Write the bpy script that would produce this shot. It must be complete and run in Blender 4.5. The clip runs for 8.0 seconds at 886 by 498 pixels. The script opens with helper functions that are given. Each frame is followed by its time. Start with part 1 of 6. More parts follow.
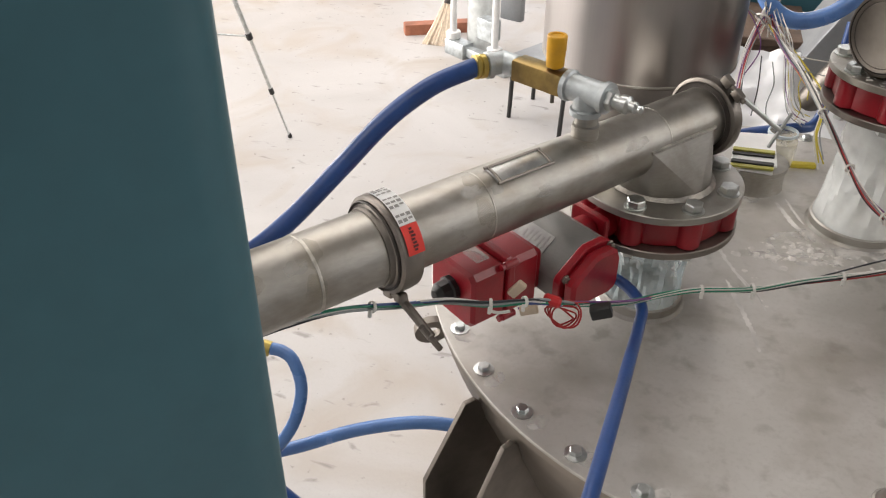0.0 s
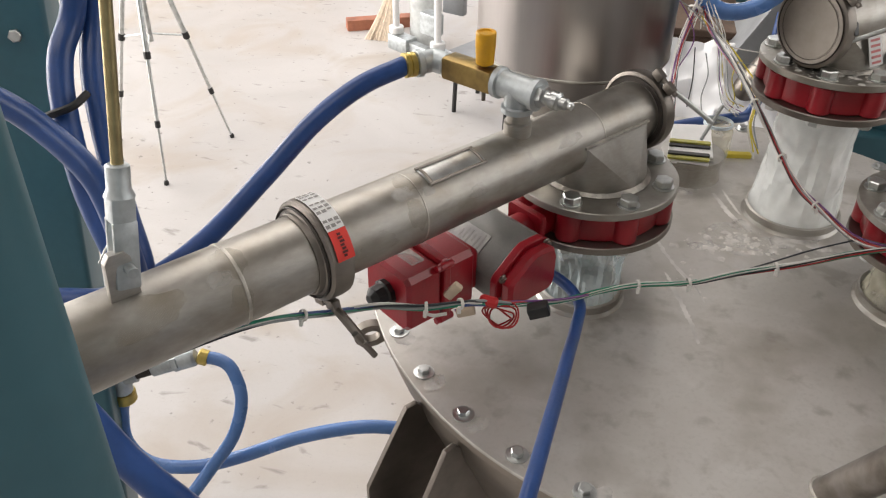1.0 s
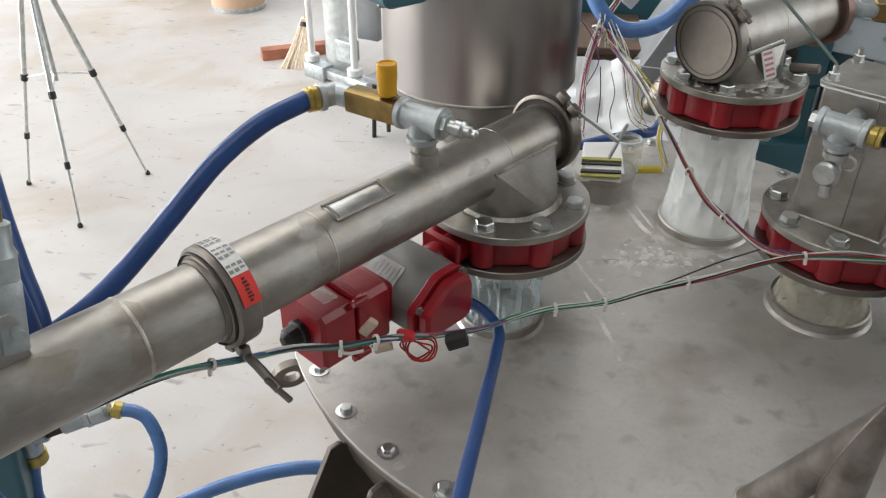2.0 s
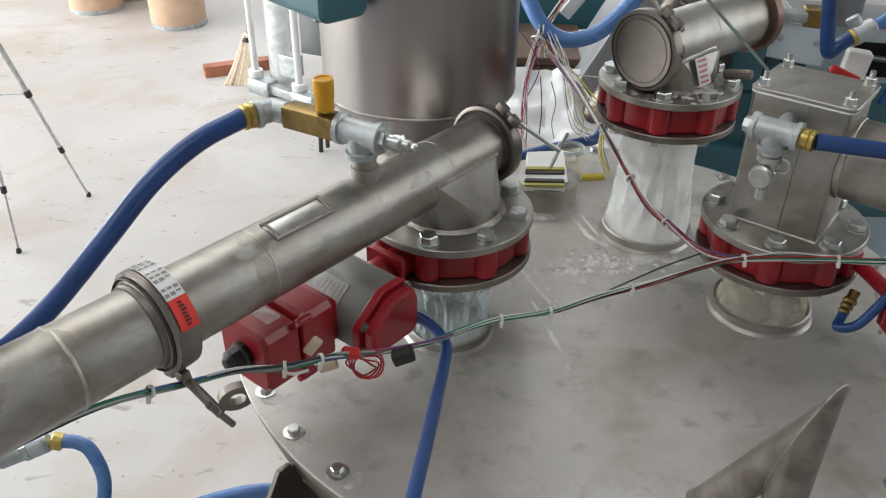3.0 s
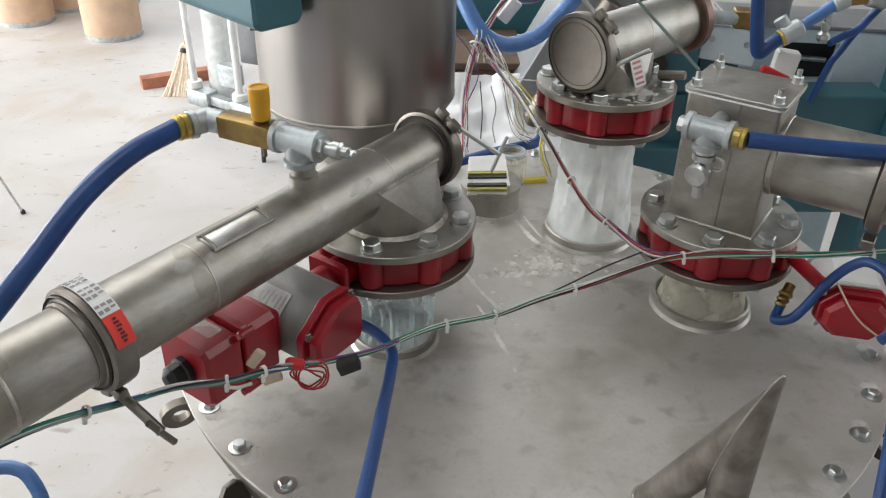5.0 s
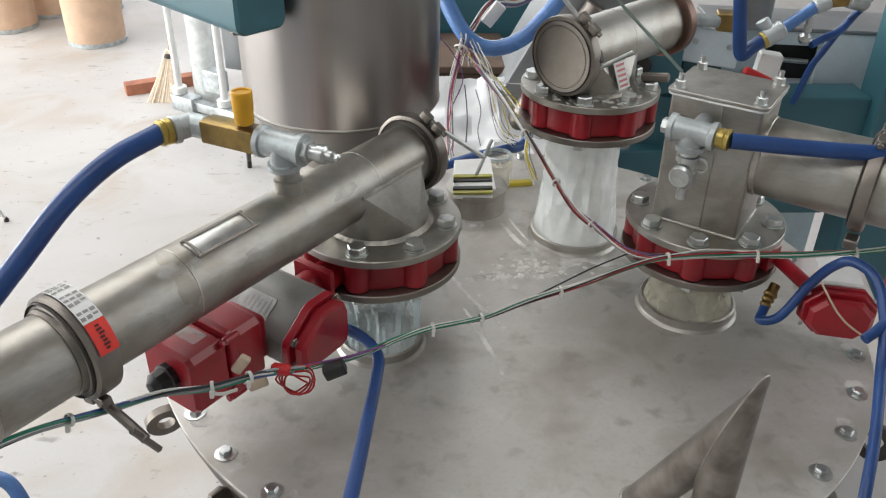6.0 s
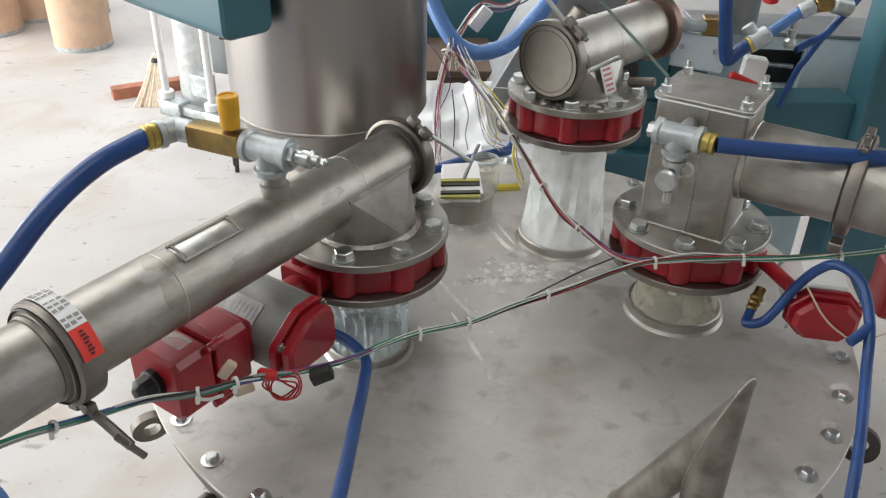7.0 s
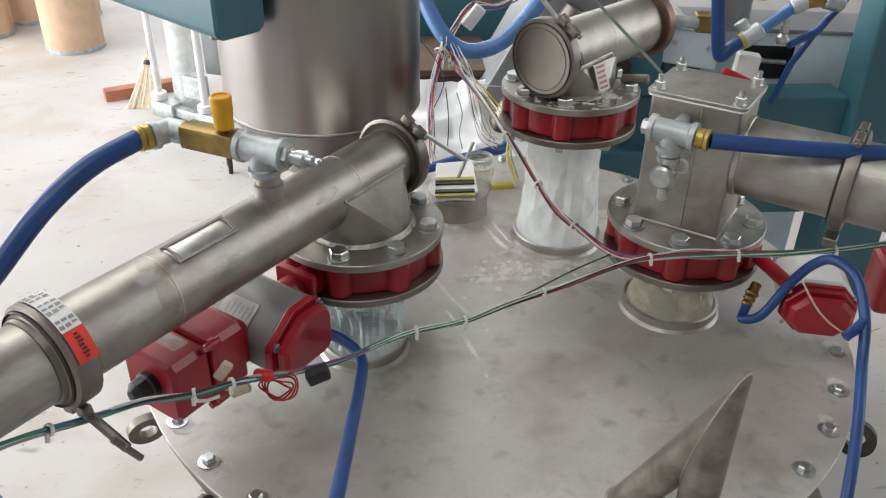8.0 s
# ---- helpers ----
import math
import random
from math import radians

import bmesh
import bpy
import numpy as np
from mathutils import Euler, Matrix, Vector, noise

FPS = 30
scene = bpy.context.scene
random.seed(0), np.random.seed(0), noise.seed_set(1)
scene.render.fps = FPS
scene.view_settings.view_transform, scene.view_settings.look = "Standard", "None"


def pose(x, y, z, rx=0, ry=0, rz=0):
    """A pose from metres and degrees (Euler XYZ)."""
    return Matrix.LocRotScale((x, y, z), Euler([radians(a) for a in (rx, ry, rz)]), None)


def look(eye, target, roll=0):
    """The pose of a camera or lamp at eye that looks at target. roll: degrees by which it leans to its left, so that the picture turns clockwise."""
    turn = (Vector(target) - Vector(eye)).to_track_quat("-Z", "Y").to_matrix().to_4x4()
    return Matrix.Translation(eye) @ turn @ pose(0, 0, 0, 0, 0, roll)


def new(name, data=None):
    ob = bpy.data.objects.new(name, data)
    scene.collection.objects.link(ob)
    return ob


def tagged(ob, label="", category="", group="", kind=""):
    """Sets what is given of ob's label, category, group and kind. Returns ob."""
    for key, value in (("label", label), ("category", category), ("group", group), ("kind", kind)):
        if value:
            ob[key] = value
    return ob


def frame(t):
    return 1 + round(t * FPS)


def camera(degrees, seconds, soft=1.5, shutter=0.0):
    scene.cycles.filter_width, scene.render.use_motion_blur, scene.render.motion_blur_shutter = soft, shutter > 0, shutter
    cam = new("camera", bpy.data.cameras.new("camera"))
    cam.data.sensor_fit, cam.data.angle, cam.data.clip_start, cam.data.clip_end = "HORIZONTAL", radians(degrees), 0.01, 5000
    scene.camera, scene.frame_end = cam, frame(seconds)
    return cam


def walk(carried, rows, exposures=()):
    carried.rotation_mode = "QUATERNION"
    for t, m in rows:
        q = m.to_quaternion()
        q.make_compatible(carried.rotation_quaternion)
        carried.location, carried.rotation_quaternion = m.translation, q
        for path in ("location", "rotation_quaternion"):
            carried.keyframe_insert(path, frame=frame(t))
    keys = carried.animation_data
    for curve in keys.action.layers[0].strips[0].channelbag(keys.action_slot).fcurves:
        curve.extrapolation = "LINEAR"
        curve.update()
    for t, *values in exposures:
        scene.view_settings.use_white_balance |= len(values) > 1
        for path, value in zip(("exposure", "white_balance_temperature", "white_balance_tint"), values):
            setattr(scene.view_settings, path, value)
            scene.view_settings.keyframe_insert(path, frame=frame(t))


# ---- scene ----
cam = camera(56.53, 8.0, 1.2)
# seconds, eye, target, roll
PATH = [
    (0.0, (-0.2577, -1.3549, 2.1076), (-0.4828, -0.5617, 1.5418), 0.460),
    (0.5, (-0.2493, -1.3464, 2.1066), (-0.4700, -0.5529, 1.5394), 0.485),
    (1.0, (-0.2368, -1.3243, 2.1049), (-0.4067, -0.5212, 1.5339), 0.877),
    (1.5, (-0.2228, -1.3067, 2.1092), (-0.3448, -0.4917, 1.5428), 0.937),
    (2.0, (-0.2129, -1.2966, 2.1090), (-0.3055, -0.4659, 1.5600), 0.496),
    (3.5, (-0.1960, -1.2849, 2.1065), (-0.2110, -0.4405, 1.5710), 0.844),
    (4.0, (-0.1942, -1.2846, 2.1062), (-0.1942, -0.4388, 1.5727), 0.860),
    (4.5, (-0.1923, -1.2840, 2.1053), (-0.1794, -0.4369, 1.5741), 0.962),
    (6.0, (-0.1877, -1.2828, 2.1018), (-0.1480, -0.4321, 1.5776), 1.056),
    (6.5, (-0.1857, -1.2828, 2.1016), (-0.1422, -0.4308, 1.5799), 1.046),
    (7.0, (-0.1851, -1.2820, 2.1017), (-0.1319, -0.4293, 1.5820), 1.384),
    (7.5, (-0.1847, -1.2815, 2.1002), (-0.1276, -0.4280, 1.5822), 1.261),
    (8.0, (-0.1858, -1.2813, 2.0998), (-0.1264, -0.4293, 1.5797), 1.031),
]
# the clip's white balance drifts from warm to neutral
WB = [(0.0, -0.02, 6800, 13), (1.0, -0.10, 6800, 13), (1.5, -0.17, 6600, 11), (2.0, -0.17, 6400, 9), (3.5, -0.13, 6350, 8), (8.0, 0.03, 6400, 9)]
walk(cam, [(t, look(eye, target, roll)) for t, eye, target, roll in PATH], WB)

# ---- world, daylight and exposure ----
world = bpy.data.worlds.new("sky")
scene.world = world
world.use_nodes = True
wn, wl = world.node_tree.nodes, world.node_tree.links
sky = wn.new("ShaderNodeTexSky")
sky.sky_type, sky.sun_disc = "NISHITA", False
sky.sun_elevation, sky.sun_rotation = radians(48), radians(-40)
wn["Background"].inputs[1].default_value = 0.12
wl.new(sky.outputs[0], wn["Background"].inputs[0])


def area_lamp(name, m, w, h, power, tint):
    lamp = bpy.data.lights.new(name, "AREA")
    lamp.shape, lamp.size, lamp.size_y, lamp.energy, lamp.color = "RECTANGLE", w, h, power, tint
    ob = new(name, lamp)
    ob.matrix_world = m
    return ob


sun_lamp = bpy.data.lights.new("sun", "SUN")
sun_lamp.energy, sun_lamp.angle, sun_lamp.color = 1.0, radians(10), (1.0, 0.95, 0.88)
new("sun", sun_lamp).matrix_world = look((-20, 30, 40), (0, 0, 0))

HX0, HX1, HY0, HY1, HZ = -9.0, 8.0, -6.0, 12.0, 6.0
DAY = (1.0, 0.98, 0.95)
# the sky's light in the hall's unseen door and window openings
area_lamp("door_daylight", look((HX0 + 0.3, 2.5, 2.4), (0, 2.0, 0.6)), 10.0, 4.4, 1200, DAY)
area_lamp("window_daylight", look((-1.0, HY1 - 0.3, 3.2), (-0.5, 0, 1.0)), 10.0, 3.6, 260, DAY)
area_lamp("window_daylight", look((HX1 - 0.3, 1.5, 3.4), (0, 1.0, 1.0)), 6.0, 3.0, 140, DAY)
# three added fill lamps below the closed ceiling brighten the lid from the left
for roof_y, depth, power in ((-2.4, 2.0, 170), (3.5, 3.4, 360), (8.6, 2.0, 170)):
    area_lamp("overhead_fill", look((-4.0, roof_y, HZ - 0.1), (-4.0, roof_y + 0.0001, 0)), 8.4, depth, power, DAY)
# one more fill lamp, added to brighten the machinery on the right
area_lamp("overhead_fill", look((5.8, 0.6, HZ - 0.1), (5.8, 0.6001, 0)), 2.6, 2.6, 90, DAY)


# ---- materials ----
def material(name, base, rough=0.5, metal=0.0, vary=0.15, scale=8.0, fine=120.0, bump=0.02, tint=None, stretch=None, spread=0.12, coat=0.0, distort=0.0):
    """Two scales of variation in colour and gloss, and a fine relief."""
    m = bpy.data.materials.new(name)
    m.use_nodes = True
    n, l = m.node_tree.nodes, m.node_tree.links
    b = n["Principled BSDF"]
    tc = n.new("ShaderNodeTexCoord")
    mp = n.new("ShaderNodeMapping")
    l.new(tc.outputs["Object"], mp.inputs[0])
    if stretch:
        mp.inputs["Scale"].default_value = stretch
    big, small = n.new("ShaderNodeTexNoise"), n.new("ShaderNodeTexNoise")
    big.inputs["Scale"].default_value, big.inputs["Detail"].default_value = scale, 6
    big.inputs["Distortion"].default_value = distort
    small.inputs["Scale"].default_value, small.inputs["Detail"].default_value = fine, 4
    l.new(tc.outputs["Object"], big.inputs["Vector"])
    l.new(mp.outputs[0], small.inputs["Vector"])
    ramp = n.new("ShaderNodeValToRGB")
    dark = tint or tuple(c * (1 - 2 * vary) for c in base)
    ramp.color_ramp.elements[0].position, ramp.color_ramp.elements[1].position = 0.36, 0.62
    ramp.color_ramp.elements[0].color, ramp.color_ramp.elements[1].color = (*dark, 1), (*base, 1)
    l.new(big.outputs[0], ramp.inputs[0])
    mix = n.new("ShaderNodeMix")
    mix.data_type, mix.blend_type = "RGBA", "MULTIPLY"
    mix.inputs[0].default_value = 1.0
    grey = n.new("ShaderNodeMapRange")
    grey.inputs["To Min"].default_value, grey.inputs["To Max"].default_value = 1 - vary, 1 + vary * 0.5
    l.new(small.outputs[0], grey.inputs[0])
    l.new(ramp.outputs[0], mix.inputs[6])
    l.new(grey.outputs[0], mix.inputs[7])
    l.new(mix.outputs[2], b.inputs["Base Color"])
    rr = n.new("ShaderNodeMapRange")
    rr.inputs["To Min"].default_value, rr.inputs["To Max"].default_value = max(0.03, rough - spread), min(1.0, rough + spread)
    l.new(big.outputs[0], rr.inputs[0])
    l.new(rr.outputs[0], b.inputs["Roughness"])
    b.inputs["Metallic"].default_value, b.inputs["Coat Weight"].default_value = metal, coat
    if bump:
        bp = n.new("ShaderNodeBump")
        bp.inputs["Strength"].default_value, bp.inputs["Distance"].default_value = 0.5, bump * 0.02
        l.new(small.outputs[0], bp.inputs["Height"])
        l.new(bp.outputs[0], b.inputs["Normal"])
    return m


def clear_plastic(name, tint, cloud, rough, lo=0.35, hi=0.65, body=0.0):
    """Thin film: clear in places, cloudy in others."""
    m = bpy.data.materials.new(name)
    m.use_nodes = True
    n, l = m.node_tree.nodes, m.node_tree.links
    out, b = n["Material Output"], n["Principled BSDF"]
    b.inputs["Base Color"].default_value = (*tint, 1)
    b.inputs["Roughness"].default_value = rough
    clear, mix = n.new("ShaderNodeBsdfTransparent"), n.new("ShaderNodeMixShader")
    tc, nz, mr = n.new("ShaderNodeTexCoord"), n.new("ShaderNodeTexNoise"), n.new("ShaderNodeMapRange")
    nz.inputs["Scale"].default_value, nz.inputs["Detail"].default_value = 14, 5
    l.new(tc.outputs["Object"], nz.inputs["Vector"])
    mr.inputs["From Min"].default_value, mr.inputs["From Max"].default_value = lo, hi
    mr.inputs["To Min"].default_value, mr.inputs["To Max"].default_value = body, cloud
    l.new(nz.outputs[0], mr.inputs[0])
    l.new(mr.outputs[0], mix.inputs[0])
    l.new(clear.outputs[0], mix.inputs[1])
    l.new(b.outputs[0], mix.inputs[2])
    l.new(mix.outputs[0], out.inputs[0])
    return m


def lid_plate(name):
    """Rolled plate: cloudy mill finish, darker handling stains, wiped streaks and fine scratches."""
    m = bpy.data.materials.new(name)
    m.use_nodes = True
    n, l = m.node_tree.nodes, m.node_tree.links
    b = n["Principled BSDF"]
    tc = n.new("ShaderNodeTexCoord")

    def cloud(scale, detail, distort=0.0, stretch=None, turn=0.0):
        x = n.new("ShaderNodeTexNoise")
        x.inputs["Scale"].default_value, x.inputs["Detail"].default_value, x.inputs["Distortion"].default_value = scale, detail, distort
        mp = n.new("ShaderNodeMapping")
        mp.inputs["Scale"].default_value = stretch or (1, 1, 1)
        mp.inputs["Rotation"].default_value = (0, 0, radians(turn))
        l.new(tc.outputs["Object"], mp.inputs[0])
        l.new(mp.outputs[0], x.inputs["Vector"])
        return x.outputs[0]

    def ranged(v, lo, hi, to0, to1):
        x = n.new("ShaderNodeMapRange")
        for key, val in (("From Min", lo), ("From Max", hi), ("To Min", to0), ("To Max", to1)):
            x.inputs[key].default_value = val
        l.new(v, x.inputs[0])
        return x.outputs[0]

    def blend(fac, a, colour):
        x = n.new("ShaderNodeMix")
        x.data_type = "RGBA"
        l.new(fac, x.inputs[0])
        l.new(a, x.inputs[6])
        x.inputs[7].default_value = (*colour, 1)
        return x.outputs[2]

    ramp = n.new("ShaderNodeValToRGB")
    ramp.color_ramp.elements[0].position, ramp.color_ramp.elements[1].position = 0.34, 0.64
    ramp.color_ramp.elements[0].color, ramp.color_ramp.elements[1].color = (0.47, 0.448, 0.415, 1), (0.57, 0.552, 0.525, 1)
    l.new(cloud(3.6, 5, 0.25), ramp.inputs[0])
    c = blend(ranged(cloud(8, 6, 0.2), 0.50, 0.70, 0, 0.70), ramp.outputs[0], (0.34, 0.31, 0.265))
    c = blend(ranged(cloud(21, 5, 0.2), 0.56, 0.72, 0, 0.55), c, (0.26, 0.235, 0.20))
    c = blend(ranged(cloud(5, 4, 0.3, (1, 3, 1), 62), 0.58, 0.74, 0, 0.40), c, (0.66, 0.645, 0.62))
    c = blend(ranged(cloud(140, 3), 0.50, 0.75, 0, 0.28), c, (0.38, 0.36, 0.33))
    l.new(c, b.inputs["Base Color"])
    l.new(ranged(cloud(6, 8, 1.0), 0.3, 0.7, 0.36, 0.56), b.inputs["Roughness"])
    b.inputs["Metallic"].default_value = 0.46
    bp = n.new("ShaderNodeBump")
    bp.inputs["Strength"].default_value, bp.inputs["Distance"].default_value = 0.4, 0.0006
    l.new(cloud(40, 6, 0.4), bp.inputs["Height"])
    l.new(bp.outputs[0], b.inputs["Normal"])
    return m


RING_BROWN = material("brown_tarnished_ring", (0.20, 0.125, 0.10), 0.40, 0.8, 0.15, 12, 90, 0.03)
PIPE_STEEL = material("handled_pipe_steel", (0.43, 0.412, 0.378), 0.42, 0.95, 0.18, 16, 60, 0.04, tint=(0.33, 0.305, 0.265), stretch=(1, 1, 3), spread=0.15, distort=0.3)
STEEL = material("brushed_stainless", (0.48, 0.465, 0.435), 0.45, 0.95, 0.16, 11, 70, 0.03, tint=(0.34, 0.318, 0.28), stretch=(1, 1, 4), spread=0.14, distort=0.8)
LID_STEEL = lid_plate("mill_finish_plate")
TANK_STEEL = material("polished_tank_sheet", (0.39, 0.368, 0.355), 0.33, 1.0, 0.07, 3, 18, 0.006, stretch=(10, 10, 0.25), spread=0.08)
CHUTE_STEEL = material("dull_chute_steel", (0.33, 0.30, 0.275), 0.40, 0.95, 0.2, 22, 90, 0.04, tint=(0.19, 0.165, 0.145), spread=0.12, distort=0.4)
CAP_STEEL = material("tarnished_cap_disc", (0.38, 0.345, 0.31), 0.38, 1.0, 0.12, 12, 90, 0.02)
DARK_STEEL = material("stained_steel", (0.30, 0.27, 0.24), 0.45, 1.0, 0.18, 7, 60, 0.03)
BODY_STEEL = material("vessel_wall_steel", (0.36, 0.32, 0.28), 0.46, 1.0, 0.15, 5, 50, 0.03)
WELD = material("weld_bead", (0.58, 0.55, 0.50), 0.40, 1.0, 0.2, 40, 300, 0.12)
ZINC = material("zinc_plated", (0.66, 0.68, 0.67), 0.33, 1.0, 0.12, 40, 200, 0.02)
GALV = material("galvanised_fitting", (0.56, 0.60, 0.61), 0.48, 0.75, 0.14, 30, 160, 0.05)
BRASS = material("aged_brass", (0.40, 0.275, 0.10), 0.42, 1.0, 0.2, 25, 150, 0.03, tint=(0.24, 0.165, 0.07))
YELLOW = material("yellow_handle_paint", (0.74, 0.38, 0.015), 0.36, 0.0, 0.08, 40, 200, 0.02)
ROD_ZINC = material("yellow_zinc_rod", (0.44, 0.36, 0.19), 0.38, 0.9, 0.15, 30, 200, 0.03)
YELLOWBRASS = material("yellow_brass_ferrule", (0.56, 0.43, 0.13), 0.38, 0.8, 0.12, 40, 200, 0.03)
RED = material("red_epoxy_paint", (0.34, 0.008, 0.018), 0.36, 0.0, 0.12, 18, 220, 0.03, spread=0.1, coat=0.15)
BRIGHTRED = material("bright_red_cover", (0.52, 0.018, 0.02), 0.42, 0.0, 0.08, 18, 220, 0.02)
TEAL = material("teal_machine_paint", (0.042, 0.138, 0.174), 0.42, 0.0, 0.10, 5, 90, 0.02, tint=(0.034, 0.112, 0.142))
LIGHTTEAL = material("pale_blue_grey_paint", (0.66, 0.75, 0.80), 0.45, 0.0, 0.10, 6, 90, 0.02)
HOSE = material("blue_rubber_hose", (0.017, 0.066, 0.235), 0.36, 0.0, 0.12, 15, 180, 0.03)
HOSE_PALE = material("pale_blue_hose", (0.10, 0.225, 0.52), 0.24, 0.0, 0.1, 15, 180, 0.03)
BLACK = material("black_plastic", (0.018, 0.018, 0.018), 0.42, 0.0, 0.1, 30, 150, 0.02)
RUBBER = material("dark_gasket", (0.055, 0.045, 0.038), 0.55, 0.2, 0.2, 25, 150, 0.03)
ALU = material("grey_cast_aluminium", (0.21, 0.205, 0.195), 0.40, 0.30, 0.10, 14, 220, 0.03)
WHITE = material("white_paint", (0.78, 0.78, 0.77), 0.45, 0.0, 0.06, 10, 120, 0.02)
PAPER = material("white_paper", (0.80, 0.80, 0.79), 0.75, 0.0, 0.05, 20, 200, 0.01)
INK = material("print_ink", (0.30, 0.29, 0.28), 0.6, 0.0, 0.05, 20, 200, 0.0)
FADED_RED = material("faded_red_print", (0.66, 0.22, 0.21), 0.6, 0.0, 0.1, 30, 200, 0.0)
TAG_INK = material("dark_red_print", (0.10, 0.012, 0.012), 0.6, 0.0, 0.05, 20, 200, 0.0)
REDTAG = material("red_tag_print", (0.80, 0.045, 0.03), 0.55, 0.0, 0.05, 30, 200, 0.0)
FADED = material("faded_label_foil", (0.42, 0.41, 0.40), 0.45, 0.2, 0.15, 40, 200, 0.01)
GREY = material("grey_sheet_metal", (0.30, 0.31, 0.32), 0.48, 0.4, 0.12, 6, 90, 0.02)
FIBRE = material("fibre_board", (0.60, 0.42, 0.295), 0.75, 0.0, 0.07, 10, 90, 0.03)
WOODRED = material("rough_red_wood", (0.44, 0.17, 0.10), 0.75, 0.0, 0.2, 9, 90, 0.1)
STRAW = material("broom_straw", (0.90, 0.76, 0.60), 0.8, 0.0, 0.10, 40, 200, 0.2, stretch=(1, 1, 0.15))
CRATE = material("dark_crate_board", (0.16, 0.105, 0.075), 0.75, 0.0, 0.2, 9, 90, 0.1)
WOOD = material("pallet_wood", (0.42, 0.30, 0.19), 0.75, 0.0, 0.2, 9, 90, 0.1)
def concrete(name):
    """Trowelled slab: cloudy tone, sandy patches, small dark scuffs and pits."""
    m = bpy.data.materials.new(name)
    m.use_nodes = True
    n, l = m.node_tree.nodes, m.node_tree.links
    b = n["Principled BSDF"]
    tc = n.new("ShaderNodeTexCoord")

    def nz(scale, detail, distort=0.0, stretch=None):
        t = n.new("ShaderNodeTexNoise")
        t.inputs["Scale"].default_value, t.inputs["Detail"].default_value, t.inputs["Distortion"].default_value = scale, detail, distort
        if stretch:
            mp = n.new("ShaderNodeMapping")
            mp.inputs["Scale"].default_value = stretch
            mp.inputs["Rotation"].default_value = (0, 0, 0.6)
            l.new(tc.outputs["Object"], mp.inputs[0])
            l.new(mp.outputs[0], t.inputs["Vector"])
        else:
            l.new(tc.outputs["Object"], t.inputs["Vector"])
        return t.outputs[0]

    def band(src, lo, hi, amount):
        r = n.new("ShaderNodeMapRange")
        r.inputs["From Min"].default_value, r.inputs["From Max"].default_value, r.inputs["To Max"].default_value = lo, hi, amount
        l.new(src, r.inputs[0])
        return r.outputs[0]

    def blend(fac, a, colour):
        x = n.new("ShaderNodeMix")
        x.data_type = "RGBA"
        l.new(fac, x.inputs[0])
        l.new(a, x.inputs[6])
        x.inputs[7].default_value = (*colour, 1)
        return x.outputs[2]

    ramp = n.new("ShaderNodeValToRGB")
    ramp.color_ramp.elements[0].position, ramp.color_ramp.elements[1].position = 0.32, 0.66
    ramp.color_ramp.elements[0].color, ramp.color_ramp.elements[1].color = (0.375, 0.358, 0.345, 1), (0.47, 0.455, 0.445, 1)
    l.new(nz(0.9, 8, 0.6), ramp.inputs[0])
    c = blend(band(nz(1.7, 9, 1.0), 0.48, 0.66, 0.75), ramp.outputs[0], (0.37, 0.32, 0.27))
    c = blend(band(nz(7, 6, 0.4, (1, 2.6, 1)), 0.64, 0.72, 0.7), c, (0.20, 0.185, 0.17))
    c = blend(band(nz(26, 4), 0.67, 0.73, 0.7), c, (0.15, 0.14, 0.13))
    c = blend(band(nz(90, 3), 0.55, 0.75, 0.22), c, (0.34, 0.32, 0.30))
    l.new(c, b.inputs["Base Color"])
    rr = n.new("ShaderNodeMapRange")
    rr.inputs["To Min"].default_value, rr.inputs["To Max"].default_value = 0.38, 0.68
    l.new(nz(2.2, 6), rr.inputs[0])
    l.new(rr.outputs[0], b.inputs["Roughness"])
    bp = n.new("ShaderNodeBump")
    bp.inputs["Strength"].default_value, bp.inputs["Distance"].default_value = 0.35, 0.002
    l.new(nz(60, 6), bp.inputs["Height"])
    l.new(bp.outputs[0], b.inputs["Normal"])
    return m


CONCRETE = concrete("worn_concrete")
WALL = material("hall_wall_paint", (0.34, 0.34, 0.335), 0.8, 0.0, 0.05, 1, 30, 0.02)
CEIL = material("hall_roof_sheet", (0.27, 0.27, 0.275), 0.7, 0.0, 0.05, 1, 30, 0.02)
FILM_A = clear_plastic("clear_film", (0.50, 0.58, 0.60), 0.72, 0.06, body=0.30)
FILM_B = clear_plastic("frosted_film", (0.84, 0.87, 0.86), 0.98, 0.10, body=0.66)
FILM_C = clear_plastic("amber_clear_film", (0.66, 0.63, 0.50), 0.7, 0.15, body=0.25)
RESIDUE = material("dried_residue", (0.74, 0.71, 0.67), 0.8, 0.0, 0.15, 60, 200, 0.05)
CHALK = clear_plastic("chalky_residue", (0.76, 0.735, 0.70), 0.80, 0.6, lo=0.40, hi=0.62, body=0.05)
RUNS = clear_plastic("dried_run", (0.80, 0.775, 0.74), 0.95, 0.55, lo=0.30, hi=0.62, body=0.55)
HEAT = clear_plastic("weld_heat_tint", (0.40, 0.33, 0.22), 0.30, 0.4, lo=0.44, hi=0.70, body=0.0)
RUBBED = clear_plastic("rubbed_steel", (0.66, 0.64, 0.60), 0.55, 0.35, lo=0.40, hi=0.66, body=0.0)
SHEETING = clear_plastic("white_sheeting", (0.84, 0.85, 0.86), 1.0, 0.35, body=0.93)
W_GREEN = material("green_wire", (0.01, 0.22, 0.13), 0.4, 0, 0.05, 40, 200, 0)
W_WHITE = material("white_wire", (0.72, 0.70, 0.66), 0.4, 0, 0.05, 40, 200, 0)
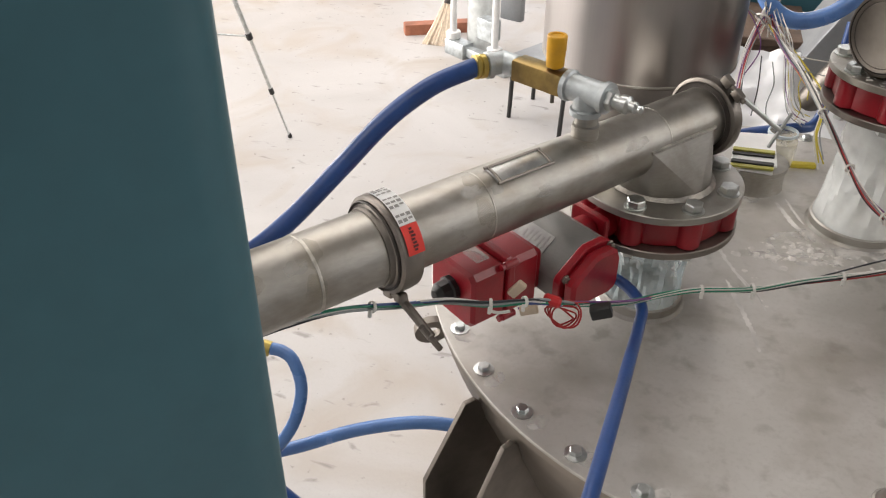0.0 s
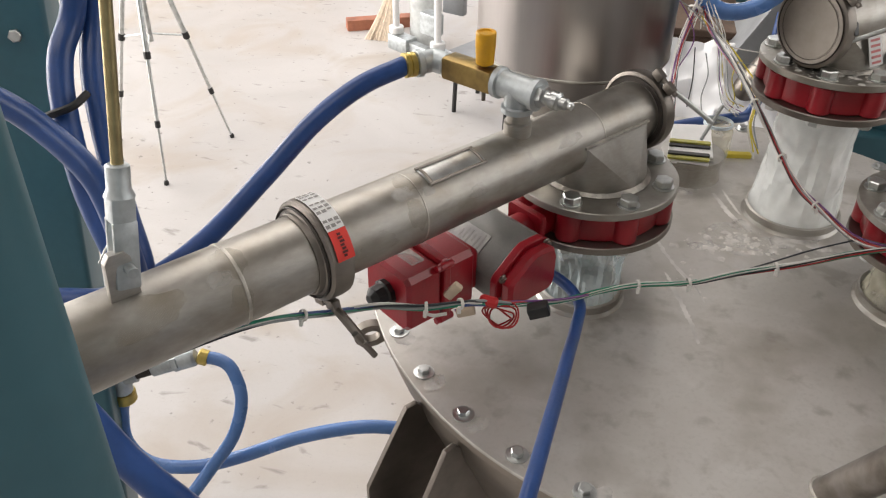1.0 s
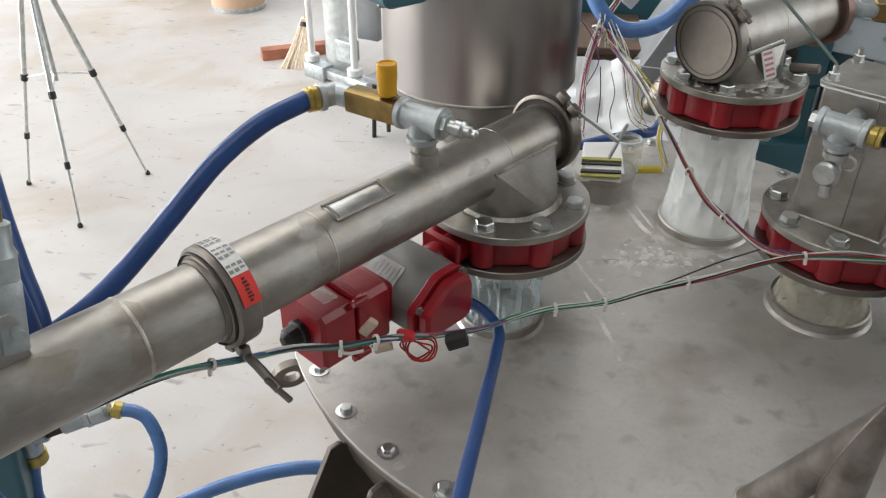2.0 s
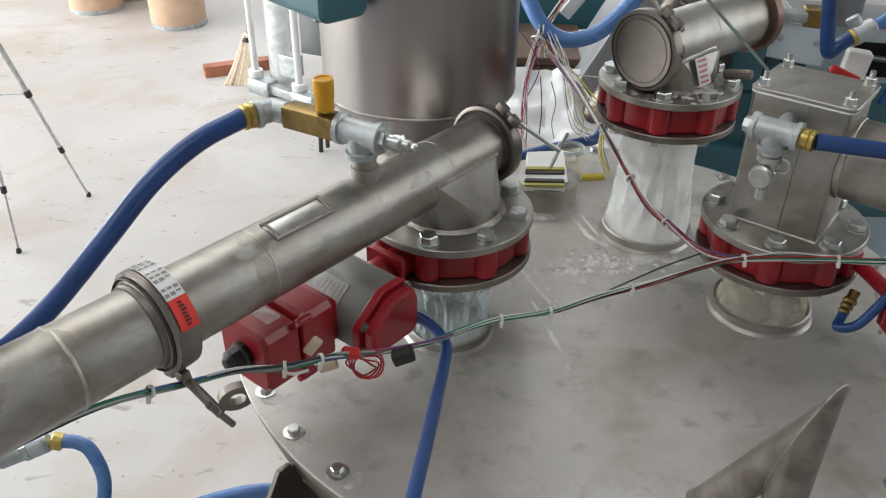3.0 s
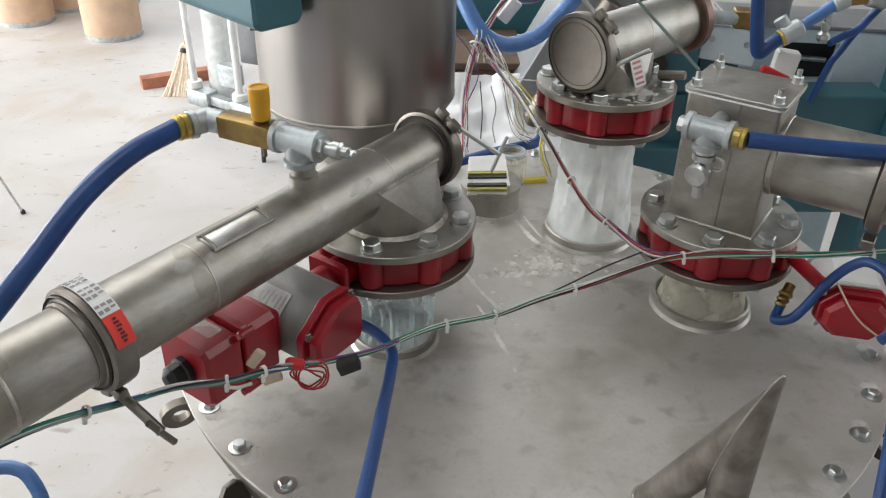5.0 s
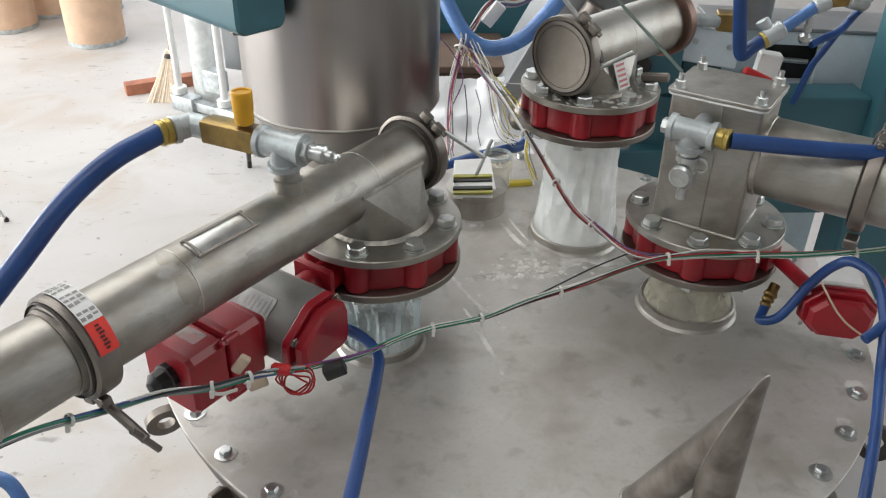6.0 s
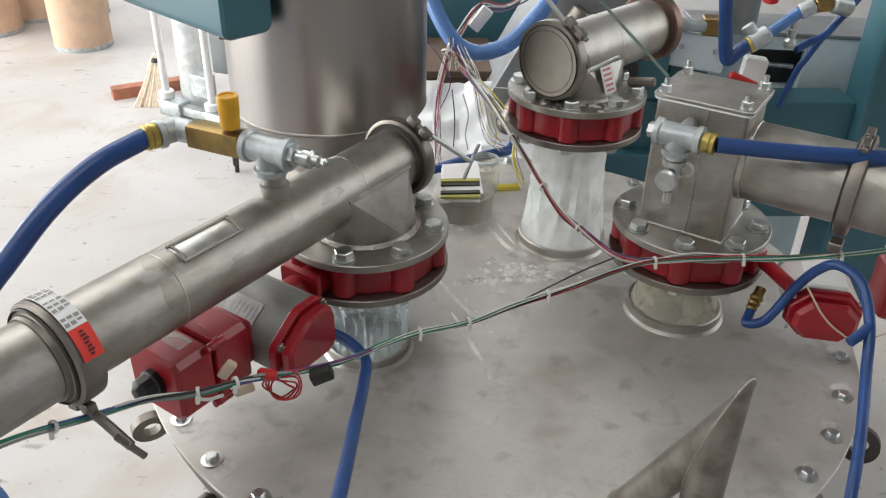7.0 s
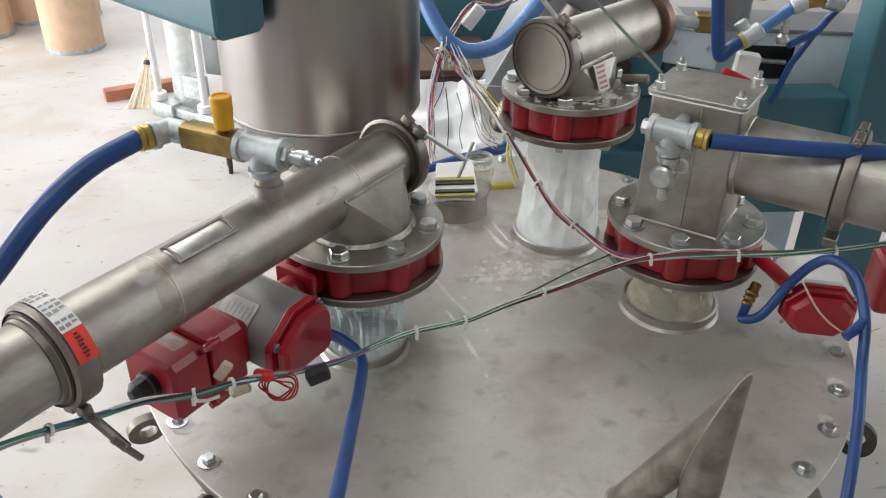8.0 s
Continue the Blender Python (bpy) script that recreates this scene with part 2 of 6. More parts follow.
W_RED = material("red_wire", (0.42, 0.02, 0.02), 0.4, 0, 0.05, 40, 200, 0)
W_BLUE = material("blue_wire", (0.03, 0.07, 0.25), 0.4, 0, 0.05, 40, 200, 0)
W_PURPLE = material("purple_wire", (0.16, 0.05, 0.20), 0.4, 0, 0.05, 40, 200, 0)
W_BLACK = material("black_wire", (0.02, 0.024, 0.03), 0.4, 0, 0.05, 40, 200, 0)
W_GREY = material("grey_wire", (0.28, 0.30, 0.30), 0.4, 0, 0.05, 40, 200, 0)
W_YELLOW = material("yellow_wire", (0.62, 0.50, 0.05), 0.4, 0, 0.05, 40, 200, 0)
W_GREYGREEN = material("grey_green_rod", (0.20, 0.26, 0.23), 0.35, 0.6, 0.08, 40, 200, 0)
W_OLIVE = material("olive_yellow_clip", (0.42, 0.40, 0.08), 0.4, 0, 0.08, 40, 200, 0)
W_TAN = material("tan_connector", (0.60, 0.48, 0.36), 0.5, 0, 0.05, 40, 200, 0)


# ---- building helpers ----
def thing(name, at, label, category, group="", kind=""):
    ob = new(name)
    ob.location = at
    ob.empty_display_size = 0.05
    return tagged(ob, label, category, group, kind)


def finish(name, bm, mat, sharp=26):
    bmesh.ops.recalc_face_normals(bm, faces=bm.faces)
    me = bpy.data.meshes.new(name)
    bm.to_mesh(me)
    bm.free()
    me.materials.append(mat)
    me.polygons.foreach_set("use_smooth", [True] * len(me.polygons))
    me.set_sharp_from_angle(angle=radians(sharp))
    return me


def part(name, bm, mat, parent, label="", sharp=26):
    """One mesh under a thing or a part; the mesh is given in world metres."""
    ob = new(name, finish(name, bm, mat, sharp))
    ob.parent = parent
    chain = parent
    while chain.parent:
        chain = chain.parent
    ob.matrix_parent_inverse = Matrix.Translation(-chain.location) if parent is chain else Matrix()
    return tagged(ob, label)


def setting(name, bm, mat, label, category):
    return tagged(new(name, finish(name, bm, mat)), label, category, "", "structure")


def frame_on(at, axis, up=(0, 0, 1)):
    """A pose whose z runs along axis."""
    z = Vector(axis).normalized()
    u = Vector(up)
    if abs(z.dot(u.normalized())) > 0.98:
        u = Vector((1, 0, 0))
    x = u.cross(z).normalized()
    y = z.cross(x)
    return Matrix.Translation(at) @ Matrix((x, y, z)).transposed().to_4x4()


def lathe(bm, profile, m, seg=40, cap=True, wave=None):
    """Turns (radius, height) pairs round the z of m."""
    rings = []
    for r, h in profile:
        ring = []
        for i in range(seg):
            a = 2 * math.pi * i / seg
            rr = r * (1 + (wave(a, h) if wave else 0))
            ring.append(bm.verts.new(m @ Vector((rr * math.cos(a), rr * math.sin(a), h))))
        rings.append(ring)
    for a, b in zip(rings, rings[1:]):
        for i in range(seg):
            j = (i + 1) % seg
            bm.faces.new((a[i], a[j], b[j], b[i]))
    if cap:
        bm.faces.new(rings[0])
        bm.faces.new(rings[-1])
    return bm


def turned(profile, m, seg=40, cap=True, wave=None):
    return lathe(bmesh.new(), profile, m, seg, cap, wave)


def rod(bm, a, b, r, seg=16, bevel=0.0):
    a, b = Vector(a), Vector(b)
    h = (b - a).length
    e = min(bevel, r * 0.5)
    prof = [(r - e, 0), (r, e), (r, h - e), (r - e, h)] if e else [(r, 0), (r, h)]
    return lathe(bm, prof, frame_on(a, b - a), seg)


def prism(bm, poly, h, m, bevel=0.0):
    """A flat outline drawn out along the z of m, with a small chamfer."""
    n = len(poly)
    c = Vector((sum(p[0] for p in poly) / n, sum(p[1] for p in poly) / n))
    levels = [(0, 1), (h, 1)]
    if bevel:
        size = max((Vector(p) - c).length for p in poly)
        k = 1 - bevel / size
        levels = [(0, k), (bevel, 1), (h - bevel, 1), (h, k)]
    rings = [[bm.verts.new(m @ Vector((c.x + (p[0] - c.x) * k, c.y + (p[1] - c.y) * k, z))) for p in poly] for z, k in levels]
    for a, b in zip(rings, rings[1:]):
        for i in range(n):
            j = (i + 1) % n
            bm.faces.new((a[i], a[j], b[j], b[i]))
    bm.faces.new(rings[0])
    bm.faces.new(rings[-1])
    return bm


def rounded(w, d, r, steps=4):
    pts = []
    for cx, cy, a0 in ((w / 2 - r, d / 2 - r, 0), (-w / 2 + r, d / 2 - r, 90), (-w / 2 + r, -d / 2 + r, 180), (w / 2 - r, -d / 2 + r, 270)):
        for k in range(steps + 1):
            a = radians(a0 + 90 * k / steps)
            pts.append((cx + r * math.cos(a), cy + r * math.sin(a)))
    return pts


def block(bm, m, w, d, h, r=0.004, steps=2):
    """A box w x d x h with rounded upright edges and chamfered rims; m sits at the middle of its base."""
    return prism(bm, rounded(w, d, max(r, 0.0005), steps), h, m, min(r, h * 0.3) * 0.7)


def smooth_path(pts, per=8):
    p = [Vector(q) for q in pts]
    p = [2 * p[0] - p[1], *p, 2 * p[-1] - p[-2]]
    out = []
    for i in range(1, len(p) - 2):
        for k in range(per):
            t = k / per
            a, b, c, d = p[i - 1 : i + 3]
            out.append(0.5 * (2 * b + (c - a) * t + (2 * a - 5 * b + 4 * c - d) * t * t + (3 * b - a - 3 * c + d) * t ** 3))
    return out + [p[-2]]


def sweep(bm, pts, r, seg=10, per=8, smooth=True):
    path = smooth_path(pts, per) if smooth else [Vector(q) for q in pts]
    side = None
    rings = []
    for i, q in enumerate(path):
        d = (path[min(i + 1, len(path) - 1)] - path[max(i - 1, 0)]).normalized()
        if side is None:
            side = d.orthogonal().normalized()
        side = (side - d * side.dot(d)).normalized()
        up = d.cross(side)
        rings.append([bm.verts.new(q + (side * math.cos(2 * math.pi * k / seg) + up * math.sin(2 * math.pi * k / seg)) * r) for k in range(seg)])
    for a, b in zip(rings, rings[1:]):
        for k in range(seg):
            j = (k + 1) % seg
            bm.faces.new((a[k], a[j], b[j], b[k]))
    bm.faces.new(rings[0])
    bm.faces.new(rings[-1])
    return bm


def hose(name, pts, r, label, mat=HOSE, per=10, group="blue hoses", category="hose"):
    """A hose is one bent tube: a single mesh."""
    ob = new(name, finish(name, sweep(bmesh.new(), pts, r, 16, per), mat))
    return tagged(ob, label, category, group)


def hexagon(r, turn=0.0):
    return [(r * math.cos(radians(60 * k + turn)), r * math.sin(radians(60 * k + turn))) for k in range(6)]


def hex_bolt(bm, m, r=0.0145, h=0.011, washer=0.0):
    if washer:
        lathe(bm, [(washer, 0), (washer, 0.0022), (washer * 0.55, 0.003)], m, 18)
    prism(bm, hexagon(r, random.uniform(0, 60)), h, m @ Matrix.Translation((0, 0, 0.002)), 0.0016)
    return bm


def arc_ring(bm, m, r0, r1, h, a0, a1, seg=40):
    """A flat ring's sector, h thick."""
    rows = []
    for i in range(seg + 1):
        a = radians(a0 + (a1 - a0) * i / seg)
        c, s = math.cos(a), math.sin(a)
        rows.append([bm.verts.new(m @ Vector((r * c, r * s, z))) for r, z in ((r0, 0), (r1, 0), (r1, h), (r0, h))])
    for p, q in zip(rows, rows[1:]):
        for k in range(4):
            j = (k + 1) % 4
            bm.faces.new((p[k], p[j], q[j], q[k]))
    bm.faces.new(rows[0])
    bm.faces.new(rows[-1])
    return bm


# ---- the hall ----
def panel(name, m, w, h, holes, mat, label):
    """A wall 0.2 m thick in the x-z plane of m with rectangular openings, built of butted blocks."""
    bm = bmesh.new()
    xs = sorted({0, w, *[v for a in holes for v in (a[0], a[1])]})
    for x0, x1 in zip(xs, xs[1:]):
        cuts = sorted((a[2], a[3]) for a in holes if a[0] <= x0 and a[1] >= x1)
        z = 0
        for c0, c1 in [*cuts, (h, h)]:
            if c0 > z:
                bmesh.ops.create_cube(bm, size=1, matrix=m @ Matrix.Translation(((x0 + x1) / 2, 0.1, (z + c0) / 2)) @ Matrix.Diagonal((x1 - x0, 0.2, c0 - z, 1)))
            z = c1
    return setting(name, bm, mat, label, "wall")


bm = bmesh.new()
bmesh.ops.create_grid(bm, x_segments=2, y_segments=2, size=1, matrix=Matrix.Translation(((HX0 + HX1) / 2, (HY0 + HY1) / 2, 0)) @ Matrix.Diagonal(((HX1 - HX0) / 2 + 30, (HY1 - HY0) / 2 + 30, 1, 1)))
setting("floor", bm, CONCRETE, "pale worn concrete factory floor with stains and scuffs", "floor")
panel("wall_north", pose(HX0, HY1, 0), HX1 - HX0, HZ, [(3.0, 13.0, 1.4, 5.0)], WALL, "plain pale factory wall with a wide window")
panel("wall_south", pose(HX1, HY0, 0, 0, 0, 180), HX1 - HX0, HZ, [], WALL, "plain pale factory wall")
panel("wall_west", pose(HX0, HY0, 0, 0, 0, 90), HY1 - HY0, HZ, [(3.5, 13.5, 0.0, 4.6)], WALL, "plain pale factory wall with a wide door opening")
panel("wall_east", pose(HX1, HY1, 0, 0, 0, -90), HY1 - HY0, HZ, [(7.5, 13.5, 1.9, 4.9)], WALL, "plain pale factory wall with a high window")
bm = bmesh.new()
bmesh.ops.create_cube(bm, size=1, matrix=Matrix.Translation(((HX0 + HX1) / 2, (HY0 + HY1) / 2, HZ + 0.1)) @ Matrix.Diagonal((HX1 - HX0 + 0.4, HY1 - HY0 + 0.4, 0.2, 1)))
setting("ceiling", bm, CEIL, "grey sheet metal factory ceiling", "ceiling")


# ---- the mixing vessel ----
LID_Z, LID_R = 1.21, 0.638
vessel = thing("mixing_vessel", (0, 0, 0), "round stainless steel mixing vessel with a bolted flat lid", "vessel")
body = part("body", turned([(0.05, 0.30), (0.12, 0.30), (0.42, 0.66), (0.612, 1.120), (0.622, 1.150), (0.622, 1.186), (0.634, 1.187), (0.634, 1.201), (0.60, 1.202)], pose(0, 0, 0), 128), BODY_STEEL, vessel, "brownish brushed steel vessel wall")
lid = part("lid", turned([(0.630, 1.2035), (LID_R, 1.2045), (LID_R, LID_Z - 0.001), (LID_R - 0.001, LID_Z)], pose(0, 0, 0), 160), LID_STEEL, vessel, "flat mill-finish stainless lid with grinding swirls")
BOLT_R = 0.6107
bolt_mesh = None
for k in range(36):
    a = radians(211.3 + 10 * k)
    at = (BOLT_R * math.cos(a), BOLT_R * math.sin(a), LID_Z)
    if bolt_mesh is None:
        bolt_mesh = finish("lid_bolt", hex_bolt(bmesh.new(), pose(0, 0, 0), 0.0098, 0.0085, 0.0165), ZINC)
    ob = new("lid_bolt", bolt_mesh)
    ob.parent = lid
    ob.matrix_basis = pose(*at, 0, 0, 37 * k)
# chalky marks and cleaned spots on the lid
def mark(pts, mat):
    """A thin patch that follows an outline on the lid."""
    bm = bmesh.new()
    bm.faces.new([bm.verts.new((x, y, LID_Z + 0.0006)) for x, y in pts])
    ob = part("lid_mark", bm, mat, lid, "pale chalky mark")
    return ob


rnd = random.Random(11)


def blot(x, y, rx, ry, turn, n=36):
    t = radians(turn)
    out = []
    for i in range(n):
        a = 2 * math.pi * i / n
        k = rnd.uniform(0.86, 1.08)
        u, v = rx * k * math.cos(a), ry * k * math.sin(a)
        out.append((x + u * math.cos(t) - v * math.sin(t), y + u * math.sin(t) + v * math.cos(t)))
    return out


def streak(line, width):
    """A ragged dried run along a line on the lid."""
    path = smooth_path([(x, y, 0) for x, y in line], 10)
    left, right = [], []
    for i, q in enumerate(path):
        d = (path[min(i + 1, len(path) - 1)] - path[max(i - 1, 0)]).normalized()
        taper = math.sin(math.pi * (0.06 + 0.88 * i / (len(path) - 1))) ** 0.5
        left.append((q.x - d.y * width * taper * rnd.uniform(0.4, 1.3), q.y + d.x * width * taper * rnd.uniform(0.4, 1.3)))
        right.append((q.x + d.y * width * taper * rnd.uniform(0.4, 1.3), q.y - d.x * width * taper * rnd.uniform(0.4, 1.3)))
    mark(left + right[::-1], RUNS)


streak([(-0.112, 0.075), (-0.100, 0.045), (-0.078, -0.006), (-0.054, -0.056)], 0.0042)
streak([(-0.090, -0.045), (-0.078, -0.080), (-0.058, -0.145), (-0.046, -0.190), (-0.036, -0.235)], 0.0050)
streak([(0.010, 0.270), (0.030, 0.215), (0.050, 0.170), (0.066, 0.135)], 0.0060)
streak([(0.030, 0.290), (0.044, 0.240), (0.060, 0.195)], 0.0035)
streak([(-0.068, -0.020), (-0.040, -0.070), (-0.022, -0.120)], 0.0020)
for x, y, rx, ry, turn in ((0.03, 0.085, 0.045, 0.020, 12), (0.095, 0.105, 0.035, 0.015, 5), (0.14, 0.10, 0.020, 0.010, 30), (0.05, 0.05, 0.018, 0.008, 0), (0.20, 0.105, 0.03, 0.012, -20), (0.02, 0.13, 0.05, 0.022, 40), (0.09, 0.07, 0.03, 0.010, -15), (0.06, 0.15, 0.02, 0.03, 10), (-0.05, 0.27, 0.03, 0.02, 0), (0.16, 0.125, 0.05, 0.016, 10), (-0.02, 0.06, 0.030, 0.012, 5)):
    mark(blot(x, y, rx, ry, turn), CHALK)
for k in (0, 1, 2, 3, 4, 10, 11, 12, 13):
    a = radians(211.3 + 10 * k + rnd.uniform(1.5, 3.0))
    mark(blot((BOLT_R - 0.004) * math.cos(a), (BOLT_R - 0.004) * math.sin(a), rnd.uniform(0.014, 0.022), rnd.uniform(0.010, 0.016), 10 * k + rnd.uniform(0, 90)), CHALK)
# lifting eyes on the rim
for deg, mat in ((207.3, DARK_STEEL), (-34.6, RUBBER)):
    a = radians(deg)
    rad = Vector((math.cos(a), math.sin(a), 0))
    m = frame_on(rad * 0.650 + Vector((0, 0, 1.180)), (rad.y, -rad.x, 0.25))
    bm = bmesh.new()
    arc_ring(bm, m @ Matrix.Translation((0, 0, -0.007)), 0.0145, 0.030, 0.014, 0, 359.9, 32)
    part("lifting_eye", bm, mat, vessel, "dark forged lifting eye")
# support bracket of two gusset plates and a base
for deg in (222.25, 231.8):
    a = radians(deg)
    m = Matrix.Translation((0, 0, 0)) @ Matrix.Rotation(a, 4, "Z") @ Matrix(((1, 0, 0, 0), (0, 0, -1, 0.005), (0, 1, 0, 0), (0, 0, 0, 1)))
    part("gusset_plate", prism(bmesh.new(), [(0.470, 0.80), (0.612, 1.118), (0.618, 1.150), (0.632, 1.166), (0.650, 1.163), (0.722, 1.015), (0.722, 0.80)], 0.009, m, 0.001), DARK_STEEL, vessel, "dark welded steel gusset plate")
a = radians(227.0)
for deg in (227.0, 347.0, 107.0):
    part("support_leg", block(bmesh.new(), Matrix.Rotation(radians(deg), 4, "Z") @ Matrix.Translation((0.66, 0, 0.0)), 0.09, 0.09, 0.789, 0.008), DARK_STEEL, vessel)
part("bracket_base", block(bmesh.new(), Matrix.Rotation(a, 4, "Z") @ Matrix.Translation((0.66, 0, 0.79)), 0.13, 0.13, 0.012), DARK_STEEL, vessel)


# ---- valve stacks on the lid ----
def valve_stack(at, top, base_r, foot, turn, film, label, sleeve_wave, film_label, size=1.0, creased=26):
    """Nozzle ring, plastic sleeve, lower flange, red lug valve and bolted top flange; foot: where the nozzle stands on the lid."""
    x, y = at
    th = thing("butterfly_valve_stack", (x, y, LID_Z), label, "valve", "valve stacks on the lid")
    m, mf = pose(x, y, 0), pose(*foot, 0)
    part("nozzle_ring", turned([(base_r + 0.006, LID_Z - 0.001), (base_r + 0.002, LID_Z + 0.003), (base_r, LID_Z + 0.006), (base_r, LID_Z + 0.020), (base_r - 0.004, LID_Z + 0.022), (base_r - 0.006, LID_Z + 0.012), (base_r - 0.006, LID_Z - 0.001)], mf, 64, False), STEEL, th, "welded stainless nozzle ring")
    z0, z1 = LID_Z + 0.012, top - 0.079
    neck = 0.080 * size
    bm = bmesh.new()
    rows, n, levels = [], 72, 16
    for k in range(levels + 1):
        t = k / levels
        cx, cy = foot[0] + (x - foot[0]) * t, foot[1] + (y - foot[1]) * t
        r0 = (base_r - 0.007) * (1 - t) + neck * t - 0.007 * math.sin(math.pi * t)
        row = []
        for i in range(n):
            a = 2 * math.pi * i / n
            rr = r0 * (1 + sleeve_wave(a, z0 + (z1 - z0) * t) * math.sin(math.pi * min(1, 0.12 + 0.88 * t)))
            row.append(bm.verts.new((cx + rr * math.cos(a), cy + rr * math.sin(a), z0 + (z1 - z0) * t)))
        rows.append(row)
    for p, q in zip(rows, rows[1:]):
        for i in range(n):
            j = (i + 1) % n
            bm.faces.new((p[i], p[j], q[j], q[i]))
    sl = part("plastic_sleeve", bm, film, th, film_label, creased)
    sl.visible_shadow = False
    k = size
    part("inner_pipe", turned([(0.070 * k, top - 0.097), (0.077 * k, top - 0.097), (0.077 * k, top - 0.070), (0.070 * k, top - 0.070)], m, 40, False), STEEL, th)
    low_flange = part("lower_flange", turned([(0.078 * k, top - 0.078), (0.1375 * k, top - 0.078), (0.1395 * k, top - 0.0765), (0.1395 * k, top - 0.066), (0.1380 * k, top - 0.0645), (0.078 * k, top - 0.0645)], m, 72), DARK_STEEL, th)
    valve = part("valve_body", turned([(0.075 * k, top - 0.064), (0.118 * k, top - 0.064), (0.1205 * k, top - 0.061), (0.1205 * k, top - 0.016), (0.118 * k, top - 0.0133), (0.075 * k, top - 0.0133)], m, 64), RED, th, "red painted lug valve body")
    flange = part("top_flange", turned([(0.070 * k, top - 0.013), (0.1385 * k, top - 0.013), (0.1397 * k, top - 0.012), (0.1397 * k, top - 0.0012), (0.1385 * k, top), (0.070 * k, top)], m, 80), STEEL, th, "raw stainless bolted flange")
    for i in range(8):
        a = radians(turn + 45 * i)
        px, py = x + 0.1165 * k * math.cos(a), y + 0.1165 * k * math.sin(a)
        part("valve_lug", lathe(bmesh.new(), [(0.0185, top - 0.0635), (0.0205, top - 0.061), (0.0205, top - 0.016), (0.0185, top - 0.0138)], pose(px, py, 0), 20), RED, valve)
        part("flange_bolt", hex_bolt(bmesh.new(), pose(px, py, top), 0.0152, 0.0125, 0.0178), ZINC, flange)
        part("flange_nut", prism(bmesh.new(), hexagon(0.0145, 20 * i), 0.011, pose(px, py, top - 0.0895), 0.001), ZINC, low_flange)
    return th


def crinkle(seed, amp):
    def f(a, h):
        return amp * (noise.noise(Vector((3 * math.cos(a), 3 * math.sin(a), 14 * h + seed))) + 0.6 * noise.noise(Vector((7 * math.cos(a), 7 * math.sin(a), 40 * h + seed))))
    return f


A_AT, A_TOP = (-0.242, -0.091), 1.430
B_AT, B_TOP = (0.160, 0.222), 1.548
C_AT, C_TOP = (0.329, -0.036), 1.405
stack_a = valve_stack(A_AT, A_TOP, 0.074, (-0.240, -0.138), -103.8, FILM_A, "red lug butterfly valve between bolted flanges on a clear sleeve", crinkle(1, 0.26), "crumpled clear plastic sleeve", creased=9)
stack_b = valve_stack(B_AT, B_TOP, 0.092, B_AT, 163.0, FILM_B, "red lug butterfly valve on a tall frosted plastic sleeve", crinkle(5, 0.11), "tall frosted plastic sleeve", 0.95)
stack_c = valve_stack(C_AT, C_TOP, 0.0875, (0.326, -0.041), -158.0, FILM_C, "red lug butterfly valve under a square inlet box", crinkle(9, 0.10), "short clear plastic sleeve", 0.97)


# ---- conveying pipes with clamps ----
def ferrule(bm, m, r, side):
    lathe(bm, [(r, 0), (r + 0.002, 0.004 * side), (r + 0.0085, 0.010 * side), (r + 0.0085, 0.013 * side), (r - 0.004, 0.013 * side), (r - 0.004, 0)], m, 56)


def pipe_clamp(parent, c, axis, r, wing, label="tarnished steel pipe clamp", mat=DARK_STEEL, width=0.024):
    """Two-part clamp ring with a hinge, a swing bolt and a wing nut."""
    m = frame_on(c, axis)
    R = r + 0.0085
    w = width / 2
    prof = [(R - 0.006, -w), (R + 0.003, -w), (R + 0.0076, -w * 0.82), (R + 0.0085, -w * 0.3), (R + 0.0085, w * 0.3), (R + 0.0076, w * 0.82), (R + 0.003, w), (R - 0.006, w)]
    ring = part("clamp_ring", turned(prof, m, 64, False), mat, parent, label)
    part("gasket", turned([(R + 0.001, -w * 1.25), (R + 0.002, -w * 1.1), (R - 0.008, -w * 1.05)], m, 56, False), RUBBER, ring, "dark rubber gasket")
    d = Vector(wing).normalized()
    ax = Vector(axis).normalized()
    t = ax.cross(d).normalized()
    base = Vector(c) + d * (R + 0.010)
    bm = bmesh.new()
    block(bm, frame_on(base - t * 0.014, d, ax), 0.020, 0.012, 0.014, 0.002)
    block(bm, frame_on(base + t * 0.014, d, ax), 0.020, 0.012, 0.014, 0.002)
    rod(bm, base - t * 0.022 + d * 0.008, base + t * 0.030 + d * 0.008, 0.0042)
    part("clamp_lug", bm, mat, ring)
    return ring


PIPE_R = 0.0508
AX = Vector((0.603, 0.797, 0)).normalized()
PERP = Vector((0.797, -0.603, 0)).normalized()
A_AXIS = Vector((*A_AT, 1.512))


def on_a(s, p=0.0, z=0.0):
    return A_AXIS + AX * s + PERP * p + Vector((0, 0, z))


pipe_a = thing("inlet_pipe", A_AXIS, "brushed stainless inlet pipe with saddle branch and clamped end", "pipe", "inlet pipes")


def tube(a, b, r, seg=56):
    bm = bmesh.new()
    m = frame_on(a, Vector(b) - Vector(a))
    h = (Vector(b) - Vector(a)).length
    lathe(bm, [(r - 0.003, 0.0), (r, 0.0), (r, h), (r - 0.003, h)], m, seg, False)
    return bm


